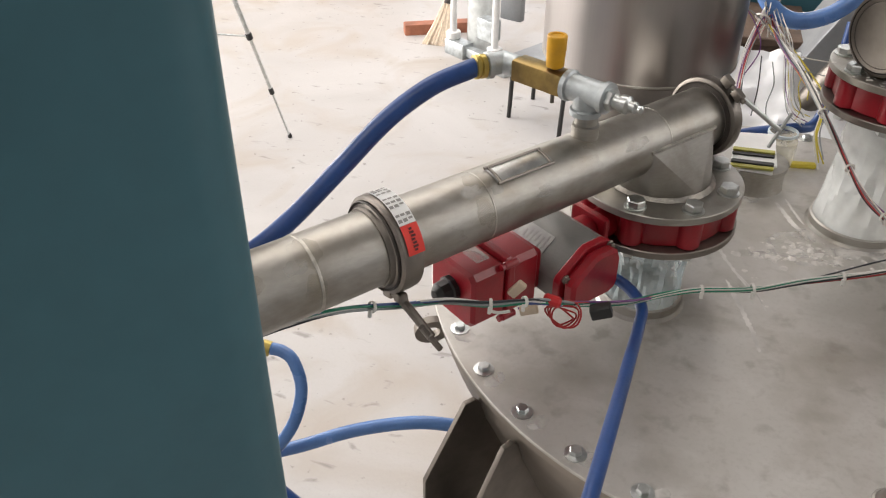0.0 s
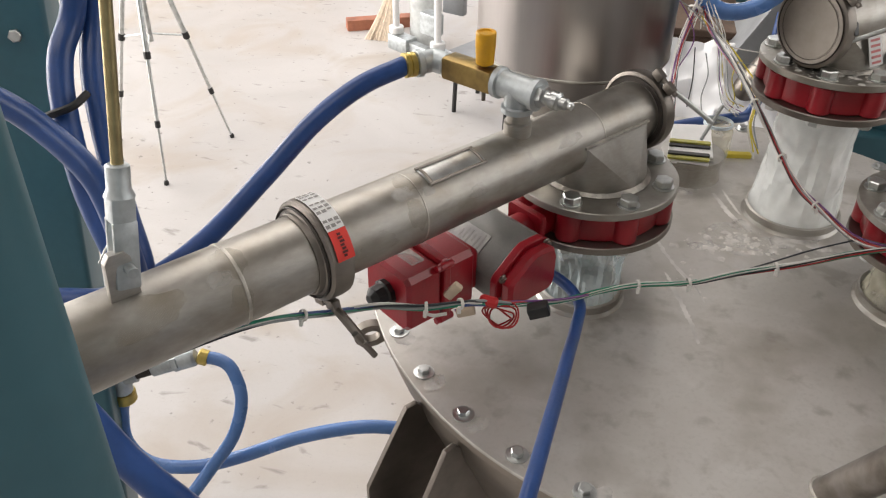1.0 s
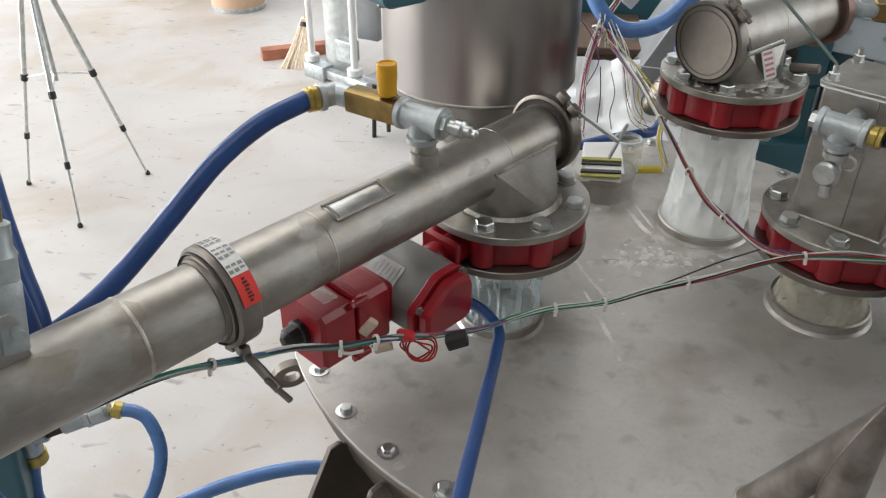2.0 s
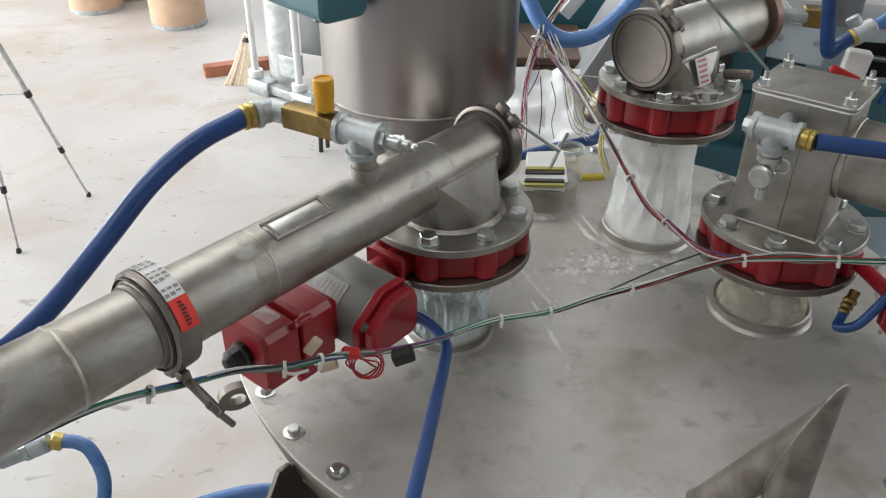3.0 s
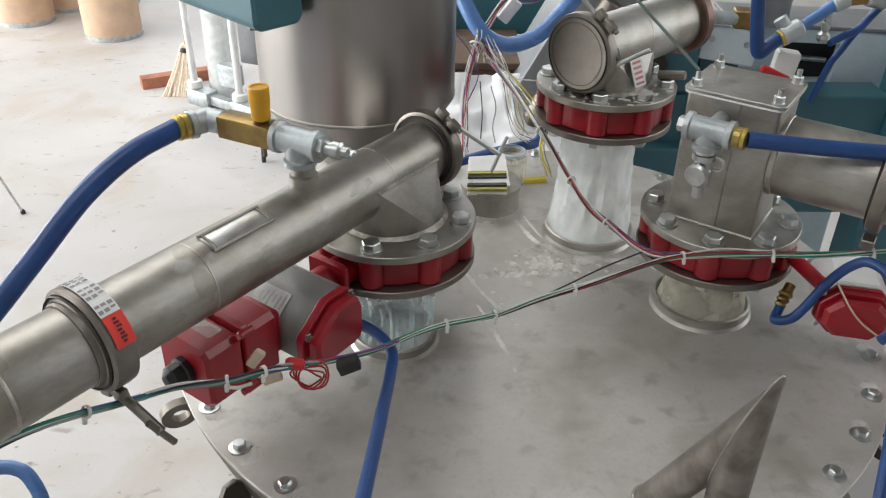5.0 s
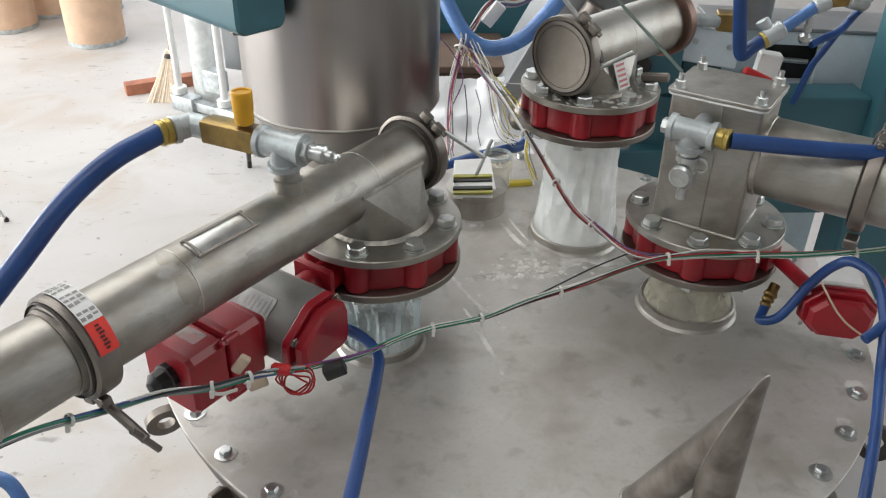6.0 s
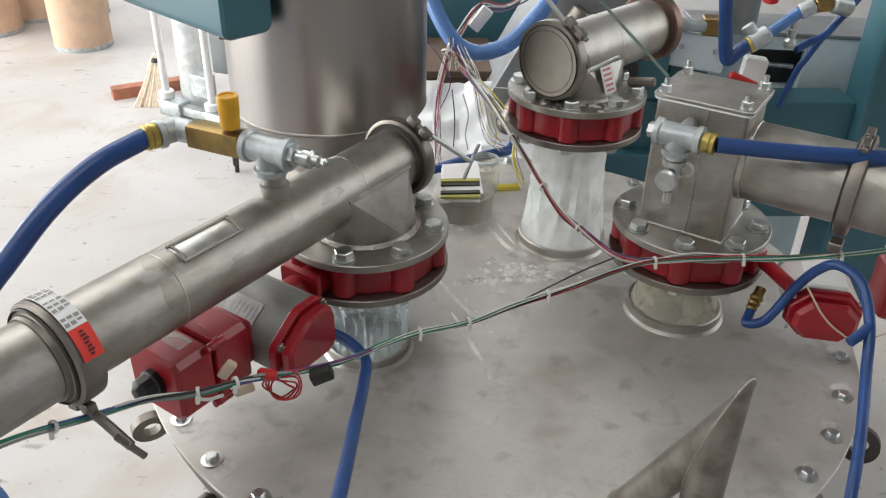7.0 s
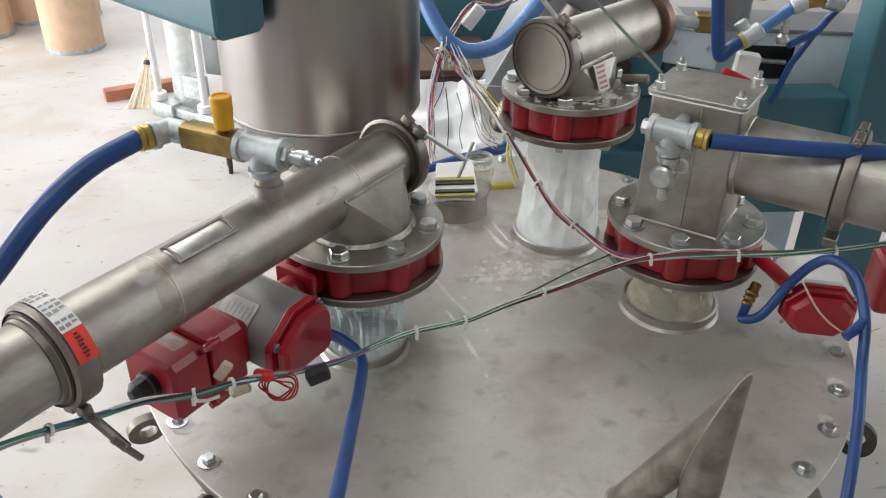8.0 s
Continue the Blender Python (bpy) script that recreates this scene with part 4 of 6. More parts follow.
part("weld_seam", bead(pc + E1 * 0.0765, E1, RC, 0.004), WELD, pipe_c, "bright weld fillet")
bm = bmesh.new()
ferrule(bm, frame_on(pc + E1 * 0.2275, E1), RC, 1)
part("ferrule", bm, STEEL, pipe_c)
bm = bmesh.new()
ferrule(bm, frame_on(pc + E1 * 0.250, E1), RC, -1)
part("ferrule", bm, STEEL, pipe_c)
pipe_clamp(pipe_c, pc + E1 * 0.2385, E1, RC, Vector((0, 0, 1)) - E2 * 0.3, width=0.022)
bm = bmesh.new()
cl = pc + E1 * 0.2385 - E2 * 0.03 - Vector((0, 0, RC + 0.02))
block(bm, frame_on(cl, (0, 0, -1), E1), 0.03, 0.020, 0.016, 0.003)
part("clamp_hinge", bm, DARK_STEEL, pipe_c)

teec = thing("air_tee", Vector((0.243, -0.135, 1.60)), "galvanised tee with drain cock screwed to the inlet box", "fitting")
TCC = Vector((0.243, -0.137, 1.603))
part("tee", pipe_tee(bmesh.new(), TCC, E1, (0, 0, -1), 0.0185, 0.036, 0.030), GALV, teec, "galvanised pipe tee")
part("plug", prism(bmesh.new(), hexagon(0.0125), 0.012, frame_on(TCC - E1 * 0.036, -E1), 0.001), ZINC, teec)
part("bracket_stud", rod(bmesh.new(), TCC, TCC + E2 * 0.055, 0.012, 14), GALV, teec)
bm = bmesh.new()
lathe(bm, [(0.014, 0), (0.014, -0.012), (0.018, -0.013), (0.018, -0.022), (0.013, -0.023), (0.013, -0.036), (0.0165, -0.040), (0.0165, -0.062), (0.012, -0.066), (0.0085, -0.068), (0.0085, -0.088)], Matrix.Translation(TCC - Vector((0, 0, 0.026))), 22)
part("drain_cock", bm, ZINC, teec, "bright drain cock")
part("cock_knob", turned([(0.004, 0.0), (0.0165, 0.0), (0.0185, 0.003), (0.0185, 0.012), (0.0150, 0.016), (0.004, 0.017)], frame_on(TCC - E2 * 0.012 - Vector((0, 0, 0.068)), -E2), 28), ZINC, teec, "round bright knob")
bm = bmesh.new()
arc_ring(bm, frame_on(TCC + Vector((0.018, -0.010, -0.052)), -E2) @ Matrix.Translation((0, 0, -0.002)), 0.009, 0.013, 0.004, -120, 120, 20)
part("cock_ring", bm, ZINC, teec)
part("hose_ferrule", turned([(0.014, 0), (0.0155, 0.002), (0.0155, 0.012), (0.0145, 0.013), (0.0165, 0.015), (0.0165, 0.020), (0.013, 0.021)], frame_on(TCC + E1 * 0.036, E1), 22), YELLOWBRASS, teec, "yellow hose ferrule")
hc = TCC + E1 * 0.058
hose("air_hose", [hc, (0.405, -0.196, 1.601), (0.540, -0.214, 1.599), (0.68, -0.225, 1.600), (0.85, -0.24, 1.61)], 0.0122, "blue rubber air hose running level from the inlet box tee")

# actuator on stack C
CS = Vector((0.62, -0.78, 0)).normalized()
CP = Vector((0.78, 0.62, 0)).normalized()


AC = Vector((0.507, -0.215, 1.322))
actc = thing("valve_actuator", AC, "red and pale electric actuator beside the inlet box valve", "actuator", "valve actuators")
part("stem_neck", rod(bmesh.new(), Vector((*C_AT, 1.362)) + CS * 0.08 + CP * 0.06, AC + Vector((-0.045, 0.03, 0.030)), 0.012, 20), RED, actc)
part("stem_bracket", block(bmesh.new(), frame_on((0.425, -0.105, 1.352), CS, (0, 0, 1)), 0.034, 0.060, 0.014, 0.004), RED, actc)
cap_c = rounded(0.112, 0.080, 0.024, 1)
m = Matrix.Translation(AC) @ Matrix(((0.97, 0.0, -0.24, 0), (-0.24, 0.0, -0.97, 0), (0, 1, 0, 0), (0, 0, 0, 1)))
part("end_cap", prism(prism(bmesh.new(), cap_c, 0.014, m, 0.002), [(0.88 * u, 0.86 * v) for u, v in cap_c], 0.020, m @ Matrix.Translation((0, 0, 0.0135)), 0.007), RED, actc, "glossy red end cap")
part("cap_rim", prism(bmesh.new(), [(1.05 * u, 1.07 * v) for u, v in cap_c], 0.008, m @ Matrix.Translation((0, 0, -0.006)), 0.001), RED, actc)
part("gear_housing", prism(bmesh.new(), [(0.98 * u, 1.05 * v + 0.006) for u, v in cap_c], 0.10, m @ Matrix.Translation((0, 0, -0.106)), 0.004), WHITE, actc, "pale housing")
for u, v in ((-0.052, -0.030), (0.052, -0.030), (-0.052, 0.030), (0.052, 0.030)):
    part("cap_screw", prism(bmesh.new(), hexagon(0.004), 0.004, m @ Matrix.Translation((u * 0.98, v, 0.004)), 0.0005), ZINC, actc)
part("switch_box", block(bmesh.new(), pose(0.665, -0.160, 1.290, 0, 0, -14), 0.075, 0.085, 0.095, 0.010), RED, actc, "red switch box")
part("lead_wire", sweep(bmesh.new(), [(0.46, -0.225, 1.385), (0.485, -0.252, 1.345), (0.515, -0.262, 1.318), (0.55, -0.262, 1.300), (0.60, -0.25, 1.305)], 0.0016, 6, 6), W_TAN, actc)


# ---- dust filter tank on the lid ----
tank = thing("filter_tank", (-0.318, 0.267, LID_Z), "tall polished stainless cylinder on a cone standing on the lid", "tank")
m = pose(-0.318, 0.267, 0)
part("cylinder", turned([(0.186, 1.5115), (0.189, 1.5115), (0.189, 2.60), (0.186, 2.60)], m, 96), TANK_STEEL, tank, "polished stainless cylinder")
part("seam_ring", turned([(0.188, 1.505), (0.1902, 1.507), (0.1902, 1.510), (0.188, 1.512)], m, 96, False), STEEL, tank)
part("cone", turned([(0.100, 1.385), (0.186, 1.500), (0.189, 1.505)], m, 96, False), TANK_STEEL, tank)
part("neck", turned([(0.100, 1.235), (0.100, 1.388)], m, 64, False), STEEL, tank)
part("foot_flange", turned([(0.10, 1.2105), (0.150, 1.2105), (0.152, 1.213), (0.152, 1.233), (0.150, 1.236), (0.10, 1.236)], m, 64), STEEL, tank)

# ---- branch pipe on stack B ----
BX = Vector((0.74, 0.672, 0)).normalized()
BP = Vector((0.672, -0.74, 0)).normalized()
B_AXIS = Vector((*B_AT, 1.624)) + BP * 0.006


def on_b(s, p=0.0, z=0.0):
    return B_AXIS + BX * s + BP * p + Vector((0, 0, z))


PB_R = 0.0555
pipe_b = thing("inlet_pipe", on_b(0), "stainless inlet pipe with a clamped blind end cap", "pipe", "inlet pipes")
part("pipe_wall", tube(on_b(-0.075), on_b(0.240), PB_R), STEEL, pipe_b)
saddle(pipe_b, B_AT[0], B_AT[1], B_TOP + 0.0005, 1.626, BX, 0.0825, 0.0505, 0.072)
bm = bmesh.new()
ferrule(bm, frame_on(on_b(-0.081), BX), PB_R, -1)
part("ferrule", bm, STEEL, pipe_b)
part("weld_seam", bead(on_b(0.05), BX, PB_R), WELD, pipe_b)
part("end_cap", turned([(0.0, 0.0), (0.054, 0.0), (0.0545, 0.0012), (0.0565, 0.0012), (0.057, 0.0), (PB_R + 0.0075, 0.0), (PB_R + 0.0085, 0.001), (PB_R + 0.0085, 0.010), (0.0, 0.010)], frame_on(on_b(-0.1085), BX), 64), CAP_STEEL, pipe_b, "tarnished blind end disc")
pipe_clamp(pipe_b, on_b(-0.095), BX, PB_R, BP * 0.55 + Vector((0, 0, 0.83)))
part("end_ring", turned([(PB_R, 0), (PB_R + 0.010, 0.0), (PB_R + 0.013, 0.004), (PB_R + 0.013, 0.024), (PB_R, 0.028)], frame_on(on_b(0.212), BX), 56), RING_BROWN, pipe_b, "brown tarnished clamp ring")
bm = bmesh.new()
c0 = on_b(-0.095) + (BP * 0.35 + Vector((0, 0, 0.94))) * (PB_R + 0.018)
rod(bm, c0, c0 + Vector((-0.075, 0.03, 0.085)), 0.0042, 10, 0.001)
part("swing_bolt", bm, ZINC, pipe_b, "bright swing bolt")
bm = bmesh.new()
rod(bm, on_b(-0.093, 0.062, -0.012), on_b(-0.040, 0.105, 0.020), 0.0040, 10, 0.001)
part("swing_bolt", bm, ZINC, pipe_b, "bright swing bolt")
bm = bmesh.new()
block(bm, frame_on(on_b(-0.085, 0.066, 0.012), BP + Vector((0, 0, 0.4))), 0.010, 0.022, 0.005, 0.002)
part("clamp_tab", bm, BLACK, pipe_b)
lab = thing("red_label", on_b(0.0, 0.085, -0.03), "white label with faded red print on the branch", "label")
lm = frame_on(on_b(-0.012, 0.0690, -0.038), BP + Vector((0, 0, 0.42)), (0, 0, 1))
part("label_sheet", block(bmesh.new(), lm, 0.034, 0.050, 0.0012, 0.001), PAPER, lab)
for k in range(5):
    part("print_bar", block(bmesh.new(), lm @ Matrix.Translation((0.0, -0.019 + 0.0095 * k, 0.0012)), 0.024, 0.0042, 0.0005, 0.0004), FADED_RED, lab)
part("side_cock", rod(bmesh.new(), on_b(0.05, 0.075, -0.055), on_b(0.06, 0.125, -0.045), 0.009, 12, 0.002), DARK_STEEL, pipe_b)

# ---- small nozzle with clutter behind the stacks ----
noz = thing("small_nozzle", (-0.040, 0.350, LID_Z), "short stainless nozzle stub on the lid", "nozzle")
part("stub", turned([(0.066, LID_Z), (0.064, LID_Z + 0.005), (0.064, LID_Z + 0.042), (0.067, LID_Z + 0.045), (0.067, LID_Z + 0.055), (0.058, LID_Z + 0.056)], pose(-0.040, 0.345, 0), 48), STEEL, noz)
cl = thing("papers_with_clip", (-0.045, 0.345, LID_Z + 0.056), "white papers under black and yellow clips on the nozzle", "papers")
pm = Matrix.Translation((-0.048, 0.350, LID_Z + 0.062)) @ Euler((radians(9), radians(-3), radians(-4))).to_matrix().to_4x4()
part("sheet", block(bmesh.new(), pm, 0.086, 0.13, 0.006, 0.002), PAPER, cl)
part("sheet", block(bmesh.new(), pm @ Matrix.Translation((0.004, 0.012, 0.007)) @ Matrix.Rotation(radians(5), 4, "Z"), 0.082, 0.12, 0.004, 0.002), PAPER, cl)
for v, mats in ((-0.058, (W_OLIVE, BLACK)), (-0.014, (BLACK, W_OLIVE))):
    part("clip_bar", block(bmesh.new(), pm @ Matrix.Translation((0, v, 0.010)), 0.086, 0.009, 0.005, 0.002), mats[0], cl)
    part("clip_bar", block(bmesh.new(), pm @ Matrix.Translation((0, v + 0.011, 0.012)), 0.086, 0.010, 0.006, 0.002), mats[1], cl)
jar = thing("plastic_jar", (0.016, 0.455, LID_Z), "pale plastic jar on the lid", "jar")
part("jar_wall", turned([(0.034, LID_Z), (0.036, LID_Z + 0.004), (0.036, LID_Z + 0.060), (0.030, LID_Z + 0.066), (0.030, LID_Z + 0.075)], pose(0.016, 0.455, 0), 32, False), FILM_C, jar)
part("jar_rim", turned([(0.030, LID_Z + 0.072), (0.033, LID_Z + 0.074), (0.033, LID_Z + 0.080), (0.030, LID_Z + 0.081)], pose(0.016, 0.455, 0), 32, False), LIGHTTEAL, jar, "pale blue rim")
lev = thing("yellow_tool", (0.085, 0.45, LID_Z), "yellow and black hand tool on the lid", "tool")
part("blade", block(bmesh.new(), pose(0.072, 0.452, LID_Z, 0, 0, 8), 0.060, 0.016, 0.010, 0.003), W_YELLOW, lev)
part("grip", block(bmesh.new(), pose(0.030, 0.446, LID_Z, 0, 0, 8), 0.030, 0.020, 0.012, 0.004), BLACK, lev)


# ---- hoses over and round the vessel ----
hose("air_hose", [(-0.345, -0.232, 1.333), (-0.300, -0.262, 1.336), (-0.262, -0.296, 1.340), (-0.236, -0.340, 1.340), (-0.236, -0.400, 1.347), (-0.242, -0.500, 1.371), (-0.248, -0.600, 1.396), (-0.256, -0.720, 1.425), (-0.265, -0.850, 1.44), (-0.27, -0.95, 1.38), (-0.27, -1.0, 1.1), (-0.27, -1.02, 0.7)], 0.0088, "blue rubber air hose hanging over the vessel's rim")
hose("air_hose", [(0.425, -0.150, 1.312), (0.408, -0.172, 1.292), (0.398, -0.190, 1.285), (0.424, -0.200, 1.300), (0.453, -0.210, 1.371), (0.465, -0.238, 1.423), (0.480, -0.260, 1.444), (0.497, -0.300, 1.438), (0.498, -0.347, 1.398), (0.482, -0.396, 1.352), (0.440, -0.488, 1.310), (0.402, -0.562, 1.262), (0.38, -0.62, 1.17), (0.37, -0.66, 1.0)], 0.0080, "thin blue air hose looping beside the actuator")
noz_c = thing("hose_connector", (0.375, -0.135, 1.33), "small brass hose connector under the valve flange", "fitting")
part("barb", turned([(0.007, 0), (0.010, 0.004), (0.008, 0.010), (0.011, 0.014), (0.009, 0.020), (0.012, 0.024), (0.009, 0.032), (0.009, 0.044)], frame_on((0.410, -0.168, 1.296), (0.030, 0.034, 0.034)), 16), BRASS, noz_c)
hose("air_hose", [(0.497, -0.350, 1.396), (0.482, -0.358, 1.388), (0.464, -0.366, 1.380)], 0.0078, "short blue hose branch tied to the loop")
hose("air_hose", [(-0.112, 0.79, 1.68), (-0.109, 0.755, 1.599), (-0.066, 0.698, 1.515), (-0.022, 0.675, 1.477), (0.032, 0.668, 1.472), (0.101, 0.681, 1.502), (0.185, 0.723, 1.585), (0.25, 0.76, 1.68)], 0.0195, "pale blue hose hanging in a loop behind the tank", HOSE_PALE)
hose("air_hose", [(-0.17, 0.55, 1.215), (-0.11, 0.50, 1.238), (-0.03, 0.50, 1.262), (0.04, 0.51, 1.275), (0.09, 0.54, 1.28), (0.11, 0.56, 1.36), (0.12, 0.60, 1.5)], 0.0120, "dark blue hose lying behind the small nozzle")


# ---- teal posts and left-hand hoses ----
def square_post(name, at, w, d, z0, z1, turn, label, r=0.012, mat=TEAL):
    ob = new(name, finish(name, prism(bmesh.new(), rounded(w, d, r, 5), z1 - z0, pose(at[0], at[1], z0, 0, 0, turn)), mat))
    return tagged(ob, label, "post", "teal frame")


square_post("frame_post", (-0.4270, -1.2125), 0.12, 0.10, 0.0, 3.2, 52, "teal painted square steel post close to the camera", 0.016)
post2 = thing("frame_post", (-1.137, -0.508, 0), "teal painted square steel post with hoses tied to it", "post", "teal frame")
part("post_tube", prism(bmesh.new(), rounded(0.12, 0.12, 0.012, 5), 3.2, frame_on((-1.137, -0.508, 0.0), (-0.003, 0.151, 1)) @ pose(0, 0, 0, 0, 0, -65)), TEAL, post2)
part("flange_plate", block(bmesh.new(), pose(-1.26, -0.20, 1.735, 0, 0, 20), 0.30, 0.16, 0.02, 0.004), TEAL, post2)
part("post_screw", hex_bolt(bmesh.new(), frame_on((-1.105, -0.303, 1.66), (0.42, -0.90, 0.13)), 0.010, 0.010, 0.014), ZINC, post2)
hose("air_hose", [(-0.89, -0.36, 2.05), (-0.915, -0.37, 1.90), (-0.930, -0.389, 1.753), (-0.937, -0.433, 1.693), (-0.921, -0.473, 1.633), (-0.884, -0.520, 1.555), (-0.837, -0.557, 1.489), (-0.815, -0.57, 1.45), (-0.835, -0.575, 1.42), (-0.90, -0.60, 1.41), (-1.00, -0.62, 1.40), (-1.12, -0.60, 1.38)], 0.0165, "blue rubber hose hanging down the post")
hose("air_hose", [(-0.87, -0.31, 2.05), (-0.91, -0.335, 1.90), (-0.924, -0.357, 1.744), (-0.911, -0.411, 1.663), (-0.879, -0.462, 1.583), (-0.846, -0.503, 1.515), (-0.812, -0.542, 1.450), (-0.83, -0.55, 1.415), (-0.90, -0.56, 1.39), (-1.00, -0.58, 1.36), (-1.12, -0.56, 1.33)], 0.0165, "blue rubber hose hanging down the post")
hose("air_hose", [(-1.05, -0.535, 1.70), (-0.955, -0.538, 1.674), (-0.890, -0.547, 1.641), (-0.829, -0.566, 1.597), (-0.790, -0.595, 1.535), (-0.785, -0.60, 1.47), (-0.82, -0.60, 1.44), (-0.90, -0.62, 1.44), (-1.00, -0.64, 1.43), (-1.12, -0.62, 1.42)], 0.0165, "blue rubber hose crossing in front of the post")
hose("air_hose", [(-0.80, -0.80, 1.62), (-0.745, -0.832, 1.555), (-0.690, -0.847, 1.511), (-0.642, -0.863, 1.474), (-0.588, -0.873, 1.437), (-0.51, -0.88, 1.37), (-0.46, -0.87, 1.22), (-0.45, -0.85, 1.0)], 0.0160, "blue rubber hose sagging below the feed pipe")
tie = thing("cable_tie", (-0.93, -0.47, 1.635), "black cable tie round the hoses and post", "cable tie")
part("strap", sweep(bmesh.new(), [(-1.0, -0.448, 1.595), (-0.962, -0.492, 1.620), (-0.93, -0.496, 1.638), (-0.898, -0.484, 1.650), (-0.895, -0.455, 1.655)], 0.0055, 8, 6), BLACK, tie)
# lower hose loop with galvanised fittings
low = thing("hose_manifold", (-1.05, -0.305, 0.99), "row of galvanised fittings ending in brass hose tails", "fitting")
a, b = Vector((-1.085, -0.318, 0.982)), Vector((-0.935, -0.264, 1.025))
d = (b - a).normalized()
bm = bmesh.new()
rod(bm, a - Vector((0, 0, 0.035)), a + Vector((0, 0, 0.022)), 0.020, 18, 0.003)
rod(bm, a, a + d * 0.035, 0.017, 18, 0.002)
part("elbow", bm, GALV, low, "galvanised elbow")
part("nipple", rod(bmesh.new(), a + d * 0.030, a + d * 0.075, 0.0115, 14), RUBBER, low)
bm = bmesh.new()
rod(bm, a + d * 0.066, a + d * 0.120, 0.0155, 18, 0.002)
prism(bm, hexagon(0.0185), 0.012, frame_on(a + d * 0.108, d), 0.001)
lathe(bm, [(0.0155, 0.12), (0.018, 0.122), (0.018, 0.150), (0.015, 0.156)], frame_on(a, d), 18)
part("union", bm, GALV, low)
part("hose_tail", turned([(0.014, 0), (0.016, 0.002), (0.016, 0.018), (0.012, 0.020)], frame_on(b - d * 0.004, Vector((0.9, 0.1, -0.25))), 18), YELLOWBRASS, low, "brass hose tail")
part("hose_tail", turned([(0.021, 0), (0.023, 0.003), (0.023, 0.022), (0.018, 0.024)], frame_on(a - Vector((0, 0, 0.034)), (0, 0, -1)), 18), YELLOWBRASS, low, "brass hose tail")
hose("air_hose", [b + Vector((0.008, 0.0, -0.003)), (-0.895, -0.262, 1.018), (-0.868, -0.271, 1.004), (-0.845, -0.297, 0.959), (-0.851, -0.338, 0.902), (-0.885, -0.380, 0.848), (-0.922, -0.422, 0.795), (-0.98, -0.48, 0.72)], 0.0125, "pale blue hose curling from the brass tail", HOSE_PALE)
hose("air_hose", [(-1.087, -0.320, 0.93), (-1.096, -0.326, 0.890), (-1.080, -0.353, 0.842), (-1.026, -0.366, 0.808), (-0.938, -0.355, 0.808), (-0.854, -0.329, 0.829), (-0.740, -0.286, 0.868), (-0.624, -0.252, 0.890), (-0.537, -0.234, 0.886), (-0.48, -0.22, 0.868)], 0.0135, "blue hose running from the manifold behind the vessel", HOSE_PALE)

# teal beam end in front of the tank
beam = thing("beam_end", (-0.46, 0.10, 1.70), "teal painted square beam end with rounded corners", "beam", "teal frame")
u = Vector((-0.70, 0.715, 0)).normalized()
w = Vector((0.715, 0.70, 0)).normalized()
c1 = Vector((-0.4535, -0.002, 1.70))
mb = Matrix.Translation(c1 + w * 0.048 + Vector((0, 0, 0.055))) @ Matrix((w, Vector((0, 0, 1)), u)).transposed().to_4x4()
part("beam_tube", prism(bmesh.new(), rounded(0.096, 0.11, 0.018, 5), 0.55, mb, 0.006), TEAL, beam)
part("under_bolt", hex_bolt(bmesh.new(), frame_on(c1 + w * 0.040 + u * 0.065, (0, 0, -1)), 0.012, 0.012, 0.016), DARK_STEEL, beam)


# ---- cut stainless chute in front of the vessel ----
SP_C, SP_R, SP_TOP = Vector((0.179, -0.600, 0)), 0.0245, 1.533
SP_FOOT = Vector((0.112, -0.478, LID_Z))
spout = thing("angled_chute", (SP_C.x, SP_C.y, LID_Z), "mitred stainless tube like an inverted V standing on the lid", "chute")
run = Vector((SP_FOOT.x - SP_C.x, SP_FOOT.y - SP_C.y, 0))
el = math.atan2(SP_TOP - 0.04 - LID_Z, run.length)
run.normalize()
side_d = run * math.cos(el) - Vector((0, 0, math.sin(el)))
lean = math.tan((math.pi / 2 - el) / 2)


def mitred(direction):
    """A tube from the mitre plane down to the lid."""
    bm = bmesh.new()
    n = 56
    seam = []
    for i in range(n):
        a = 2 * math.pi * i / n
        q = -run * (SP_R * math.cos(a)) + Vector((-run.y, run.x, 0)) * (SP_R * math.sin(a))
        seam.append(SP_C + q + Vector((0, 0, SP_TOP - SP_R * (1 - math.cos(a)) / lean)))
    top = [bm.verts.new(p) for p in seam]
    low = [bm.verts.new(p + direction * ((LID_Z + 0.0005 - p.z) / direction.z)) for p in seam]
    for i in range(n):
        j = (i + 1) % n
        bm.faces.new((top[i], top[j], low[j], low[i]))
    feet = [v.co.copy() for v in low]
    return bm, seam, feet


for direction, name, label in ((Vector((0, 0, -1)), "upright_tube", "dull upright tube"), (side_d, "side_tube", "dull leaning tube joined at the mitre")):
    bm, seam, feet = mitred(direction)
    part(name, bm, CHUTE_STEEL, spout, label)
    part("foot_weld", sweep(bmesh.new(), feet + feet[:2], 0.0035, 6, 1, False), WELD, spout, "pale foot weld")
part("mitre_weld", sweep(bmesh.new(), seam + seam[:2], 0.0011, 6, 1, False), WELD, spout, "pale mitre weld")


